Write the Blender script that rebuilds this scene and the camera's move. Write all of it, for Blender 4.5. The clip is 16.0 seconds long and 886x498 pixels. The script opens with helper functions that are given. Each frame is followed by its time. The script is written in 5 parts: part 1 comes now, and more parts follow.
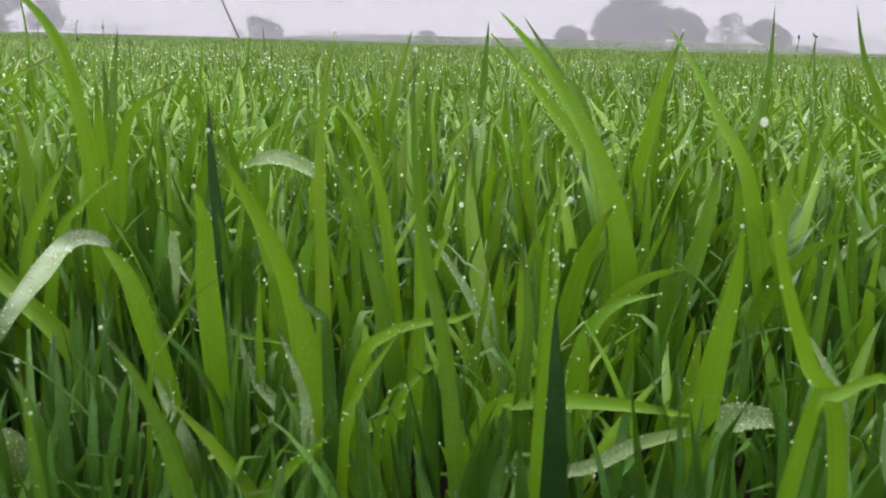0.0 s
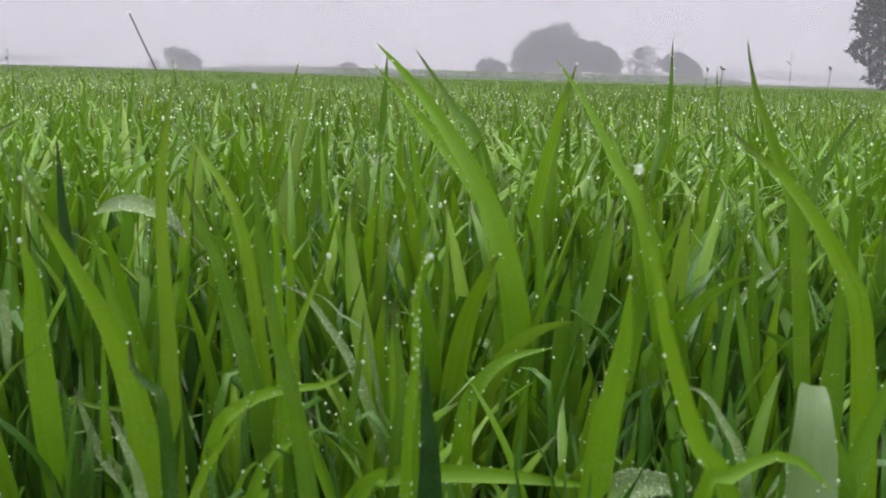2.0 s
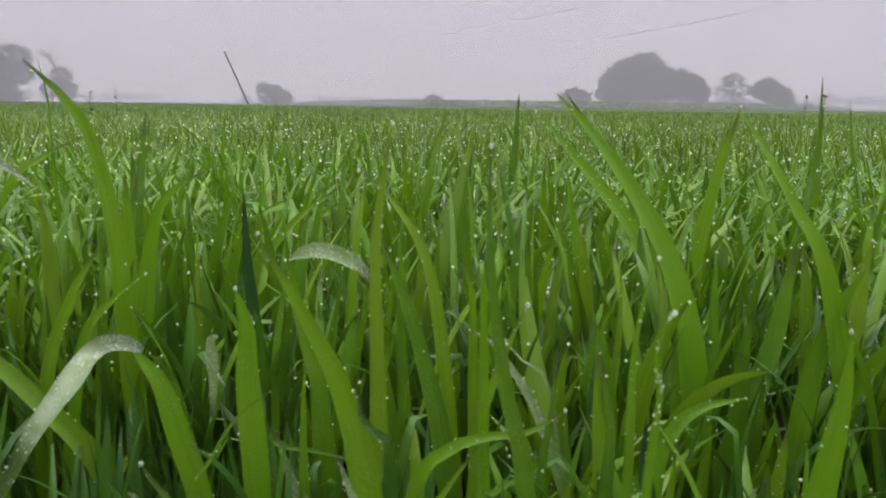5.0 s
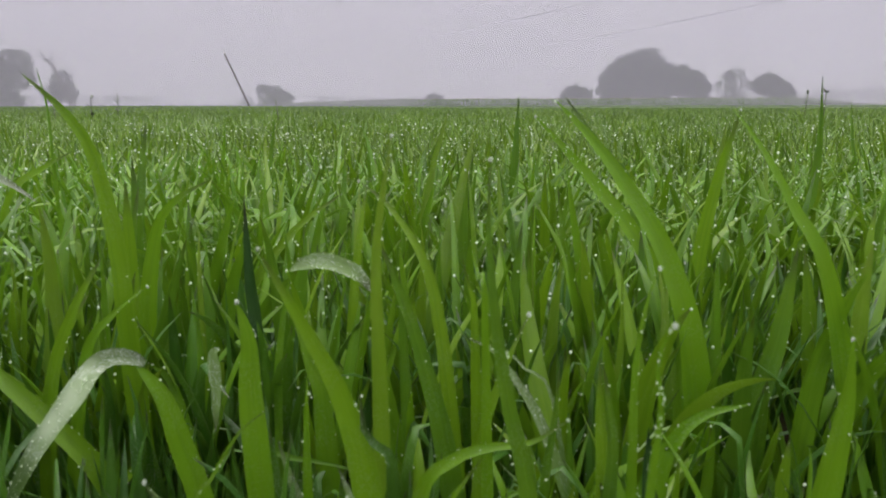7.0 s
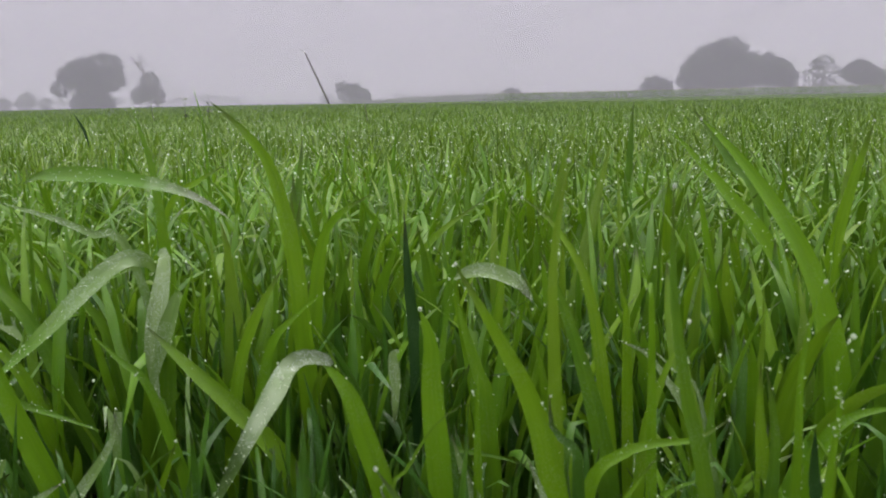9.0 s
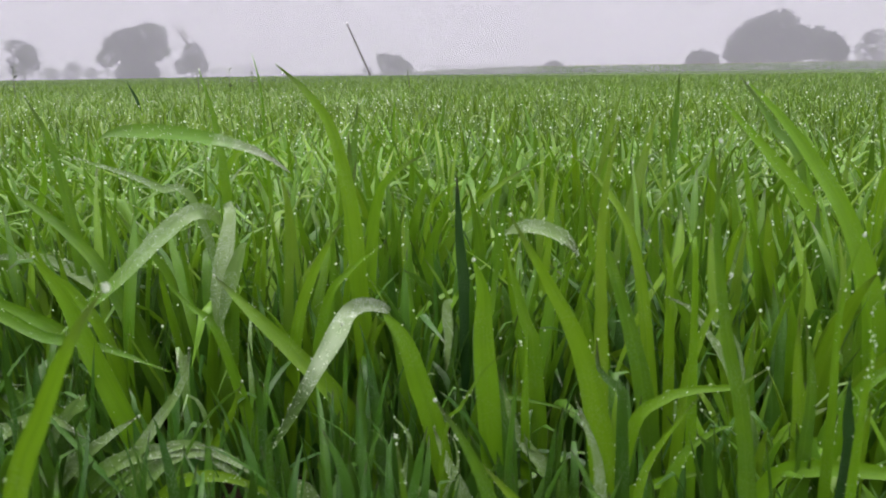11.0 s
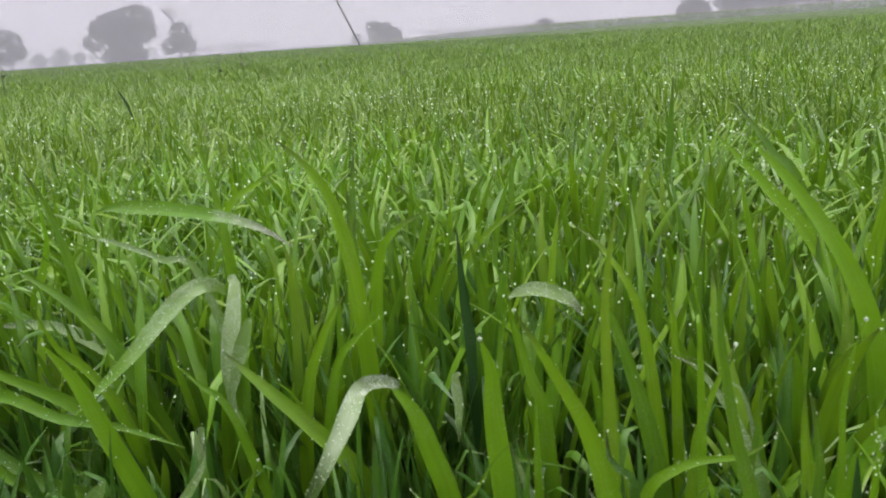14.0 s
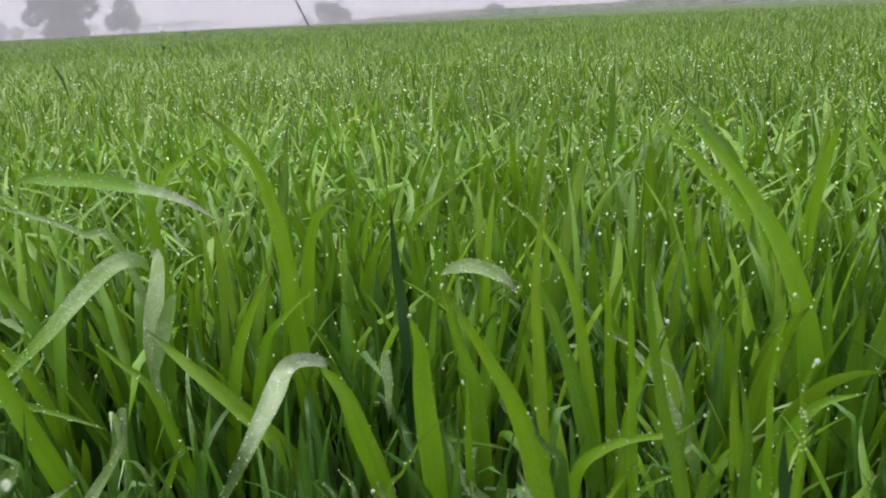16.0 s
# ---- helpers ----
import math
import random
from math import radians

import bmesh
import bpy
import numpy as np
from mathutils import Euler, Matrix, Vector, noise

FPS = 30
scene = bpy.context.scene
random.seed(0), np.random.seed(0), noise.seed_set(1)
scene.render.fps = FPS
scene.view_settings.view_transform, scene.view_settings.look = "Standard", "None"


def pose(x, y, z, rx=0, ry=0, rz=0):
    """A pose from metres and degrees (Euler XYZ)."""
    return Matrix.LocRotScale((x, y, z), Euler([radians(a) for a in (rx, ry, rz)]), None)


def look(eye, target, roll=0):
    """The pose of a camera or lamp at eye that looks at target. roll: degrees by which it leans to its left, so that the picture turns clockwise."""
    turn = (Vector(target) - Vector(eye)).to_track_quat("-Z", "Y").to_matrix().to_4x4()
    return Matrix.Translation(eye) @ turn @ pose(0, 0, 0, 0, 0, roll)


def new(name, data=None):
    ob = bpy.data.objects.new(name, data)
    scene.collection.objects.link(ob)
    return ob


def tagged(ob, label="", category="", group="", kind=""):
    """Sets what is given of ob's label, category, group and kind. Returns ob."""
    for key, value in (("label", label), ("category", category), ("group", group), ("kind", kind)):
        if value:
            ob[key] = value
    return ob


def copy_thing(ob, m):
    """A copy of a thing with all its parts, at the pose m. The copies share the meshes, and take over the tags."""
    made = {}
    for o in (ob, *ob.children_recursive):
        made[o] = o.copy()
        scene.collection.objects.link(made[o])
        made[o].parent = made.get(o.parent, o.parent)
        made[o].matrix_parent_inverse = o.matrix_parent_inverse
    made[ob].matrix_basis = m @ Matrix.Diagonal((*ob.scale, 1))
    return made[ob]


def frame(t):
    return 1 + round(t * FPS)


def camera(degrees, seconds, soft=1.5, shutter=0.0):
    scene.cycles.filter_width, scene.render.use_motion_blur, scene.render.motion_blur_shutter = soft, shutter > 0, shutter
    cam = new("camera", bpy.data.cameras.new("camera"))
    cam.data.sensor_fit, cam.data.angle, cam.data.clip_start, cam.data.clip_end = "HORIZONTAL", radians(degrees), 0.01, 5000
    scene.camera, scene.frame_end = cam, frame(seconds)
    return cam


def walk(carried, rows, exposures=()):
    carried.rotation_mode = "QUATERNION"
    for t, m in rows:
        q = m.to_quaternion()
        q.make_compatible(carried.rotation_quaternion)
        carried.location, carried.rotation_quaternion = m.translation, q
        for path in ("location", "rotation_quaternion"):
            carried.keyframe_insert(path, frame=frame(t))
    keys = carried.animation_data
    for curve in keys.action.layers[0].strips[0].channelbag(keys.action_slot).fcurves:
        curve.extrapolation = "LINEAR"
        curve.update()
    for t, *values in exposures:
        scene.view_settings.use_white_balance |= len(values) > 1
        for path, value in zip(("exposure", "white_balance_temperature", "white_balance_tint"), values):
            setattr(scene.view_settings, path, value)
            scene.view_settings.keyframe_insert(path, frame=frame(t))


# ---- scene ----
cam = camera(53.3, 16.0, 1.8)
cam.data.dof.use_dof, cam.data.dof.focus_distance, cam.data.dof.aperture_fstop = True, 1.7, 22.0
PATH = [
    (0, (0.044, 0.153, 0.326), (-0.109, 2.093, -0.137), 1.4),
    (0.5, (0.055, 0.178, 0.316), (-0.044, 2.136, -0.082), 2.1),
    (1, (0.061, 0.197, 0.319), (0.044, 2.156, -0.08), 1.7),
    (1.5, (0.069, 0.204, 0.326), (0.088, 2.165, -0.067), 1.6),
    (2, (0.07, 0.204, 0.328), (0.085, 2.165, -0.064), 1.5),
    (2.5, (0.071, 0.231, 0.331), (0.14, 2.193, -0.052), 0.9),
    (3, (0.057, 0.217, 0.33), (0.047, 2.18, -0.056), 1.5),
    (3.5, (0.037, 0.209, 0.335), (-0.021, 2.172, -0.044), 0.6),
    (4, (0.029, 0.212, 0.338), (-0.058, 2.178, -0.022), 0.1),
    (4.5, (0.019, 0.205, 0.338), (-0.123, 2.172, 0.004), 0.5),
    (4.7, (0.011, 0.196, 0.338), (-0.157, 2.160, 0.010), 0.8),
    (6.8, (0.012, 0.196, 0.342), (-0.174, 2.160, 0.013), 0.0),
    (7, (0.012, 0.197, 0.344), (-0.17, 2.161, 0.014), -0.2),
    (7.5, (0.011, 0.198, 0.35), (-0.157, 2.165, 0.024), -0.5),
    (8, (0.01, 0.198, 0.349), (-0.161, 2.163, 0.016), -0.6),
    (8.5, (-0.001, 0.186, 0.35), (-0.209, 2.146, 0.006), -0.6),
    (9, (-0.033, 0.147, 0.362), (-0.389, 2.086, 0.023), -1.3),
    (9.2, (-0.040, 0.136, 0.363), (-0.443, 2.066, 0.027), -1.0),
    (11.3, (-0.034, 0.115, 0.355), (-0.477, 2.019, -0.067), -0.9),
    (11.5, (-0.032, 0.115, 0.357), (-0.479, 2.013, -0.085), -1.0),
    (12, (-0.05, 0.111, 0.388), (-0.545, 1.984, -0.109), -2.7),
    (12.5, (-0.04, 0.106, 0.41), (-0.56, 1.97, -0.097), -3.7),
    (13, (-0.036, 0.114, 0.425), (-0.523, 1.988, -0.073), -4.6),
    (13.5, (-0.039, 0.118, 0.424), (-0.505, 2.002, -0.062), -4.3),
    (14, (-0.037, 0.127, 0.426), (-0.48, 2.019, -0.047), -4.3),
    (14.5, (-0.039, 0.125, 0.427), (-0.488, 2.021, -0.025), -3.9),
    (15, (-0.034, 0.131, 0.42), (-0.427, 2.032, -0.061), -2.9),
    (15.5, (-0.031, 0.137, 0.419), (-0.356, 2.047, -0.078), -2.6),
    (16, (-0.029, 0.142, 0.416), (-0.358, 2.046, -0.099), -3.0),
]
EXPOSURES = [(0, 0.26), (1, 0.14), (2, 0.08), (4.5, -0.12), (7, -0.24), (9, -0.24), (11.5, 0.16), (12.5, 0.18), (14.5, 0.12), (16, 0.16)]
walk(cam, [(t, look(eye, target, roll)) for t, eye, target, roll in PATH], EXPOSURES)

# ---- world, light ----
world = bpy.data.worlds.new("overcast_sky")
scene.world = world
world.use_nodes = True
wn, wl = world.node_tree.nodes, world.node_tree.links
sky = wn.new("ShaderNodeTexSky")
sky.sky_type = "NISHITA"
sky.sun_disc = False
sky.sun_elevation, sky.sun_rotation = radians(81), radians(207)
sky.air_density, sky.dust_density = 1.0, 6.0
dim = wn.new("ShaderNodeMix")
dim.data_type, dim.blend_type = "RGBA", "MIX"
dim.inputs[0].default_value = 0.90
SKY_GREY = (15.2, 14.4, 16.3, 1)
dim.inputs[7].default_value = SKY_GREY
wl.new(sky.outputs[0], dim.inputs[6])
wl.new(dim.outputs[2], wn["Background"].inputs[0])
wn["Background"].inputs[1].default_value = 0.10

sun = new("overcast_sun", bpy.data.lights.new("overcast_sun", "SUN"))
sun.data.energy, sun.data.angle, sun.data.color = 3.5, radians(45), (1.0, 0.98, 0.94)
sun.matrix_world = look((0, 0, 30), (2.1, 4.2, 0))

# ---- materials ----


class Nodes:
    """A small wrapper to write node materials in few lines."""

    def __init__(self, name):
        self.mat = bpy.data.materials.new(name)
        self.mat.use_nodes = True
        self.tree = self.mat.node_tree
        self.tree.nodes.clear()
        self.out = self.tree.nodes.new("ShaderNodeOutputMaterial")

    def add(self, kind, ins=None, **props):
        n = self.tree.nodes.new("ShaderNode" + kind)
        for k, v in props.items():
            setattr(n, k, v)
        for k, v in (ins or {}).items():
            if isinstance(v, bpy.types.NodeSocket):
                self.tree.links.new(v, n.inputs[k])
            else:
                n.inputs[k].default_value = v
        return n

    def math(self, op, a, b=0.0, c=0.0):
        return self.add("Math", {0: a, 1: b, 2: c}, operation=op).outputs[0]

    def mix(self, f, a, b):
        return self.add("Mix", {0: f, 6: a, 7: b}, data_type="RGBA").outputs[2]

    def noise(self, vec, scale, detail=3.0, rough=0.55):
        return self.add("TexNoise", {"Vector": vec, "Scale": scale, "Detail": detail, "Roughness": rough}).outputs[0]

    def ramp(self, f, *stops):
        n = self.add("ValToRGB", {0: f})
        e = n.color_ramp.elements
        while len(e) < len(stops):
            e.new(0.5)
        for el, (p, c) in zip(e, stops):
            el.position, el.color = p, c
        return n.outputs[0]

    def bump(self, h, strength, dist):
        return self.add("Bump", {"Height": h, "Strength": strength, "Distance": dist}).outputs[0]

    def done(self, shader):
        self.tree.links.new(shader, self.out.inputs[0])
        return self.mat


def rgb(r, g, b):
    return (r, g, b, 1)


def leaf_material(name, hues, dew=1.0, yellow=0.1, light=1.0, grain=800.0, shine=0.20, silver=None, gloss=0.38, frost=0.52, through_light=0.27, bare=(0.098, 0.235, 0.011)):
    """Wet wheat leaf: veins and a midrib along it, a film of fine dew, light through the blade."""
    m = Nodes(name)
    uv = m.add("UVMap").outputs[0]
    sep = m.add("SeparateXYZ", {0: uv})
    u, v = sep.outputs[0], sep.outputs[1]
    pos = m.add("TexCoord").outputs[3]
    rnd = m.math("FRACT", m.math("ADD", m.add("NewGeometry").outputs["Random Per Island"], m.add("ObjectInfo").outputs["Random"]))
    base = m.ramp(rnd, *[(i / (len(hues) - 1), rgb(*h)) for i, h in enumerate(hues)])
    wet = 1.0
    if silver:
        # dew and painted sky sheen on the upper part of the blade, where it bends over
        wet = m.add("MapRange", {0: m.math("MULTIPLY_ADD", m.noise(pos, 60.0, 2.0), 0.25, v), 1: silver[0], 2: silver[1], 3: 0.0, 4: 1.0}).outputs[0]
        base = m.mix(wet, rgb(*bare), base)
    vigour = m.add("MapRange", {0: m.noise(pos, 1.7, 2.0), 1: 0.34, 2: 0.66, 3: 0.78, 4: 1.26}).outputs[0]
    base = m.add("Mix", {0: 1.0, 6: base, 7: m.add("CombineColor", {0: vigour, 1: vigour, 2: vigour}).outputs[0]}, data_type="RGBA", blend_type="MULTIPLY").outputs[2]
    # lighter growth towards the base of a blade, drying tips on some
    patch = m.noise(pos, 26.0, 3.0)
    base = m.mix(m.math("MULTIPLY", m.math("SUBTRACT", patch, 0.42), 1.5 * light), base, rgb(0.14, 0.265, 0.006))
    rib = m.math("SUBTRACT", 1.0, m.math("MULTIPLY", m.math("ABSOLUTE", m.math("SUBTRACT", u, 0.5)), 16.0))
    rib = m.math("MAXIMUM", rib, 0.0)
    veins = m.math("SINE", m.math("MULTIPLY", u, 88.0))
    col = m.mix(m.math("MULTIPLY", rib, 0.22 * light), base, rgb(0.19, 0.33, 0.03))
    col = m.mix(m.math("MULTIPLY_ADD", veins, 0.03 * light, 0.06 * light), col, rgb(0.15, 0.30, 0.012))
    # long uneven streaks of darker and paler green
    lane = m.add("CombineXYZ", {0: m.math("MULTIPLY", u, 5.0), 1: m.math("MULTIPLY_ADD", v, 2.2, m.math("MULTIPLY", rnd, 40.0)), 2: 0.0}).outputs[0]
    lane = m.noise(lane, 1.0, 3.0)
    col = m.mix(m.math("MULTIPLY", m.math("MAXIMUM", m.math("SUBTRACT", lane, 0.48), 0.0), 1.3), col, rgb(0.028, 0.098, 0.006))
    dry = m.add("MapRange", {0: v, 1: 0.89, 2: 0.965, 3: 0.0, 4: 1.0}).outputs[0]
    tip = m.math("MULTIPLY", dry, m.math("GREATER_THAN", rnd, 0.4))
    col = m.mix(m.math("MULTIPLY", tip, 0.7), col, rgb(0.045, 0.042, 0.026))
    streak = m.math("MULTIPLY", m.math("GREATER_THAN", rnd, 1.0 - yellow), m.math("MULTIPLY", v, 0.55))
    col = m.mix(streak, col, rgb(0.20, 0.33, 0.02))
    # beads of dew: fine pale speckle, thicker in patches
    cell = m.add("TexVoronoi", {"Vector": pos, "Scale": grain, "Randomness": 1.0}).outputs[0]
    bead = m.math("LESS_THAN", cell, 0.34)
    where = m.math("MULTIPLY", m.math("MAXIMUM", m.math("SUBTRACT", m.noise(pos, 34.0, 2.0), 0.46), 0.0), 5.0 * dew)
    where = m.math("MINIMUM", where, 0.75)
    film = m.math("MULTIPLY", m.math("MULTIPLY", bead, where), wet)
    col = m.mix(m.math("MULTIPLY", film, frost), col, rgb(0.72, 0.78, 0.74))
    height = m.math("ADD", m.math("MULTIPLY", veins, 0.25), m.math("MULTIPLY", film, 1.2))
    nrm = m.bump(height, 0.3, 0.0006)
    p = m.add("BsdfPrincipled", {"Base Color": col, "Roughness": m.math("MULTIPLY_ADD", film, -0.2, 0.42), "Specular IOR Level": gloss, "Normal": nrm,
                                 "Coat Weight": shine, "Coat Roughness": 0.16})
    tr = m.add("BsdfTranslucent", {"Color": m.mix(0.5 * light, col, rgb(0.22, 0.42, 0.014))})
    return m.done(m.add("MixShader", {0: through_light, 1: p.outputs[0], 2: tr.outputs[0]}).outputs[0])


GREENS = [(0.060, 0.154, 0.010), (0.087, 0.216, 0.009), (0.124, 0.276, 0.007), (0.040, 0.114, 0.011), (0.071, 0.180, 0.011), (0.164, 0.308, 0.007), (0.031, 0.092, 0.011)]
# lower leaves: a deeper green that also carries the canopy's shade in its colour
LOWER_SHADED = [(0.022, 0.078, 0.010), (0.038, 0.116, 0.010), (0.028, 0.092, 0.011), (0.052, 0.140, 0.009), (0.018, 0.064, 0.010)]
CROP = [(0.046, 0.110, 0.009), (0.086, 0.172, 0.008), (0.132, 0.226, 0.007), (0.030, 0.080, 0.010), (0.060, 0.134, 0.010), (0.160, 0.254, 0.007), (0.026, 0.069, 0.010)]
# greens of shaded blades: the shade is in the base colour
SHADE_DARKS = [(0.016, 0.056, 0.013), (0.020, 0.066, 0.015)]
M_LEAF = leaf_material("wheat_leaf", GREENS, 0.15)
M_CROP = leaf_material("wheat_crop_leaf", CROP, 0.2, shine=0.12, gloss=0.32)
# wet arching leaves: crop greens lightened to carry their pale highlights
M_ARCH = leaf_material("arching_wet_leaf_lightened_for_highlights", [(0.072, 0.155, 0.010), (0.120, 0.215, 0.014), (0.170, 0.265, 0.024), (0.050, 0.120, 0.009)], 1.2, shine=0.5)
M_LOWER_SHADED = leaf_material("shade_darkened_lower_leaf", LOWER_SHADED, 0.25, 0.0, 0.35)
M_SHADE_DARK = leaf_material("shade_darkened_wheat_leaf", SHADE_DARKS, 0.1, 0.0, 0.1)
M_BRIGHT = leaf_material("young_wheat_leaf", [(0.122, 0.290, 0.007), (0.160, 0.315, 0.007)], 0.15, 0.0, through_light=0.34)
# the pale hues hold both the dew film and the sheen of the sky
M_DEWY = leaf_material("dew_and_sheen_leaf", [(0.165, 0.285, 0.070), (0.240, 0.350, 0.130)], 3.0, 0.0, 0.3, 1150.0, 0.45, (0.40, 0.72), frost=0.72)
M_DEWLIMB = leaf_material("dull_leaf_silvered_past_its_bend", [(0.165, 0.232, 0.105), (0.195, 0.262, 0.135)], 3.0, 0.0, 0.1, 1000.0, 0.3, (1.04, 0.78), frost=0.75, through_light=0.10, bare=(0.054, 0.108, 0.016))
M_DEWTIP = leaf_material("leaf_with_a_dewy_tip", [(0.240, 0.345, 0.150), (0.340, 0.430, 0.255)], 3.0, 0.0, 0.8, 1900.0, 0.45, (0.98, 1.08), frost=0.5)
M_DEWBEND = leaf_material("leaf_with_dew_and_sheen_at_its_bend", [(0.215, 0.320, 0.130), (0.310, 0.405, 0.230)], 3.0, 0.0, 0.8, 1050.0, 0.45, (1.0, 0.80), frost=0.85)
M_PALE = leaf_material("pale_underside_of_a_leaf", [(0.105, 0.180, 0.058), (0.120, 0.195, 0.068)], 0.4, 0.0, 0.3, 1900.0, 0.45, frost=0.4)


def plain(name, a, b, scale, rough=0.8, bump=0.3, dist=0.01):
    m = Nodes(name)
    pos = m.add("TexCoord").outputs[3]
    f = m.math("ADD", m.math("MULTIPLY", m.noise(pos, scale), 0.6), m.math("MULTIPLY", m.noise(pos, scale * 7.3), 0.4))
    col = m.ramp(f, (0.32, rgb(*a)), (0.68, rgb(*b)))
    return m.done(m.add("BsdfPrincipled", {"Base Color": col, "Roughness": rough, "Normal": m.bump(f, bump, dist)}).outputs[0])


M_STEM = plain("wheat_stem", (0.10, 0.19, 0.03), (0.17, 0.27, 0.05), 60.0, 0.5, 0.3, 0.001)
M_WEED = plain("weed", (0.05, 0.075, 0.025), (0.09, 0.11, 0.04), 40.0, 0.7, 0.3, 0.002)
M_BARK = plain("bark", (0.035, 0.027, 0.021), (0.085, 0.068, 0.052), 3.0, 0.9, 0.8, 0.05)
M_POLE = plain("weathered_wood_pole", (0.030, 0.025, 0.022), (0.070, 0.058, 0.050), 5.0, 0.8, 0.5, 0.01)
M_WIRE = plain("cable", (0.05, 0.05, 0.055), (0.08, 0.08, 0.085), 4.0, 0.5, 0.1, 0.001)
M_MUSTARD = plain("mustard_leaf", (0.05, 0.11, 0.02), (0.10, 0.17, 0.03), 1.5, 0.7, 0.2, 0.02)
M_FLOWER = plain("mustard_flower", (0.13, 0.15, 0.04), (0.24, 0.23, 0.05), 2.0, 0.7, 0.2, 0.01)
M_WALLS = plain("limewashed_wall", (0.45, 0.44, 0.42), (0.62, 0.61, 0.59), 0.5, 0.85, 0.2, 0.02)


def foliage_material(name, a, b):
    m = Nodes(name)
    rnd = m.add("NewGeometry").outputs["Random Per Island"]
    col = m.ramp(rnd, (0.0, rgb(*a)), (1.0, rgb(*b)))
    p = m.add("BsdfPrincipled", {"Base Color": col, "Roughness": 0.6})
    tr = m.add("BsdfTranslucent", {"Color": col})
    return m.done(m.add("MixShader", {0: 0.3, 1: p.outputs[0], 2: tr.outputs[0]}).outputs[0])


M_FOLIAGE = foliage_material("tree_foliage", (0.010, 0.016, 0.017), (0.024, 0.036, 0.034))


def ground_material():
    m = Nodes("field_ground")
    pos = m.add("TexCoord").outputs[3]
    fine, broad = m.noise(pos, 7.0, 5.0), m.noise(pos, 0.05, 3.0)
    soil = m.ramp(fine, (0.35, rgb(0.014, 0.011, 0.007)), (0.7, rgb(0.040, 0.030, 0.020)))
    crop = m.ramp(m.noise(pos, 1.4, 4.0), (0.3, rgb(0.036, 0.070, 0.014)), (0.7, rgb(0.062, 0.110, 0.022)))
    crop = m.mix(m.math("MULTIPLY", broad, 0.5), crop, rgb(0.075, 0.105, 0.028))
    # bare damp soil shows between the stalks close by, low crops cover the plain beyond
    away = m.add("VectorMath", {0: pos}, operation="LENGTH").outputs["Value"]
    away = m.math("MULTIPLY_ADD", m.noise(pos, 1.1, 4.0), 2.4, away)
    far = m.add("MapRange", {0: away, 1: 1.8, 2: 5.5, 3: 0.0, 4: 1.0}, interpolation_type="SMOOTHSTEP").outputs[0]
    col = m.mix(far, soil, crop)
    return m.done(m.add("BsdfDiffuse", {"Color": col, "Roughness": 0.6, "Normal": m.bump(fine, 0.8, 0.02)}).outputs[0])


M_GROUND = ground_material()


def dew_material(name, glint_white):
    m = Nodes(name)
    p = m.add("BsdfPrincipled", {"Base Color": rgb(0.95, 1.0, 0.90), "Roughness": 0.04, "IOR": 1.33, "Transmission Weight": 1.0})
    # a white body colour stands in for the sky's glint in the water
    d = m.add("BsdfTranslucent", {"Color": rgb(0.88, 0.98, 0.78)})
    e = m.add("BsdfDiffuse", {"Color": rgb(0.88, 0.98, 0.78)})
    cloud = m.add("MixShader", {0: 0.5, 1: d.outputs[0], 2: e.outputs[0]})
    return m.done(m.add("MixShader", {0: glint_white, 1: p.outputs[0], 2: cloud.outputs[0]}).outputs[0])


M_DEW = dew_material("dew_water", 0.36)
M_BEADS = dew_material("fine_dew_beads", 0.75)


def mist_material(name, thickness, top):
    """A bank of fog: mostly clear, scatters the sky's light to both sides, thins out with height."""
    m = Nodes(name)
    pos = m.add("TexCoord").outputs[3]
    z = m.add("SeparateXYZ", {0: pos}).outputs[2]
    thin = m.add("MapRange", {0: z, 1: top * 0.35, 2: top, 3: 1.0, 4: 0.0}, interpolation_type="SMOOTHSTEP").outputs[0]
    drift = m.math("MULTIPLY_ADD", m.noise(pos, 0.03, 2.0), 0.2, 0.9)
    f = m.math("MULTIPLY", m.math("MULTIPLY", thin, drift), thickness)
    d = m.add("BsdfDiffuse", {"Color": rgb(0.770, 0.740, 0.825)})
    t = m.add("BsdfTranslucent", {"Color": rgb(0.770, 0.740, 0.825)})
    s = m.add("MixShader", {0: 0.5, 1: d.outputs[0], 2: t.outputs[0]})
    return m.done(m.add("MixShader", {0: f, 1: m.add("BsdfTransparent").outputs[0], 2: s.outputs[0]}).outputs[0])


# ---- mesh helpers ----


def mesh_from(name, verts, faces, material, uvs=None, smooth=True):
    """verts (n, 3) and quads or triangles (m, 4 or 3) as arrays; uvs one pair a vertex."""
    me = bpy.data.meshes.new(name)
    verts, faces = np.asarray(verts, np.float32), np.asarray(faces, np.int32)
    k = faces.shape[1]
    me.vertices.add(len(verts))
    me.vertices.foreach_set("co", verts.ravel())
    me.loops.add(faces.size)
    me.loops.foreach_set("vertex_index", faces.ravel())
    me.polygons.add(len(faces))
    me.polygons.foreach_set("loop_start", np.arange(0, faces.size, k, dtype=np.int32))
    me.polygons.foreach_set("use_smooth", np.full(len(faces), smooth))
    if uvs is not None:
        layer = me.uv_layers.new(name="UVMap")
        layer.data.foreach_set("uv", np.asarray(uvs, np.float32)[faces.ravel()].ravel())
    me.update(calc_edges=True)
    me.materials.append(material)
    return me


def child(name, me, parent, label=""):
    ob = new(name, me)
    ob.parent = parent
    if label:
        ob["label"] = label
    return ob


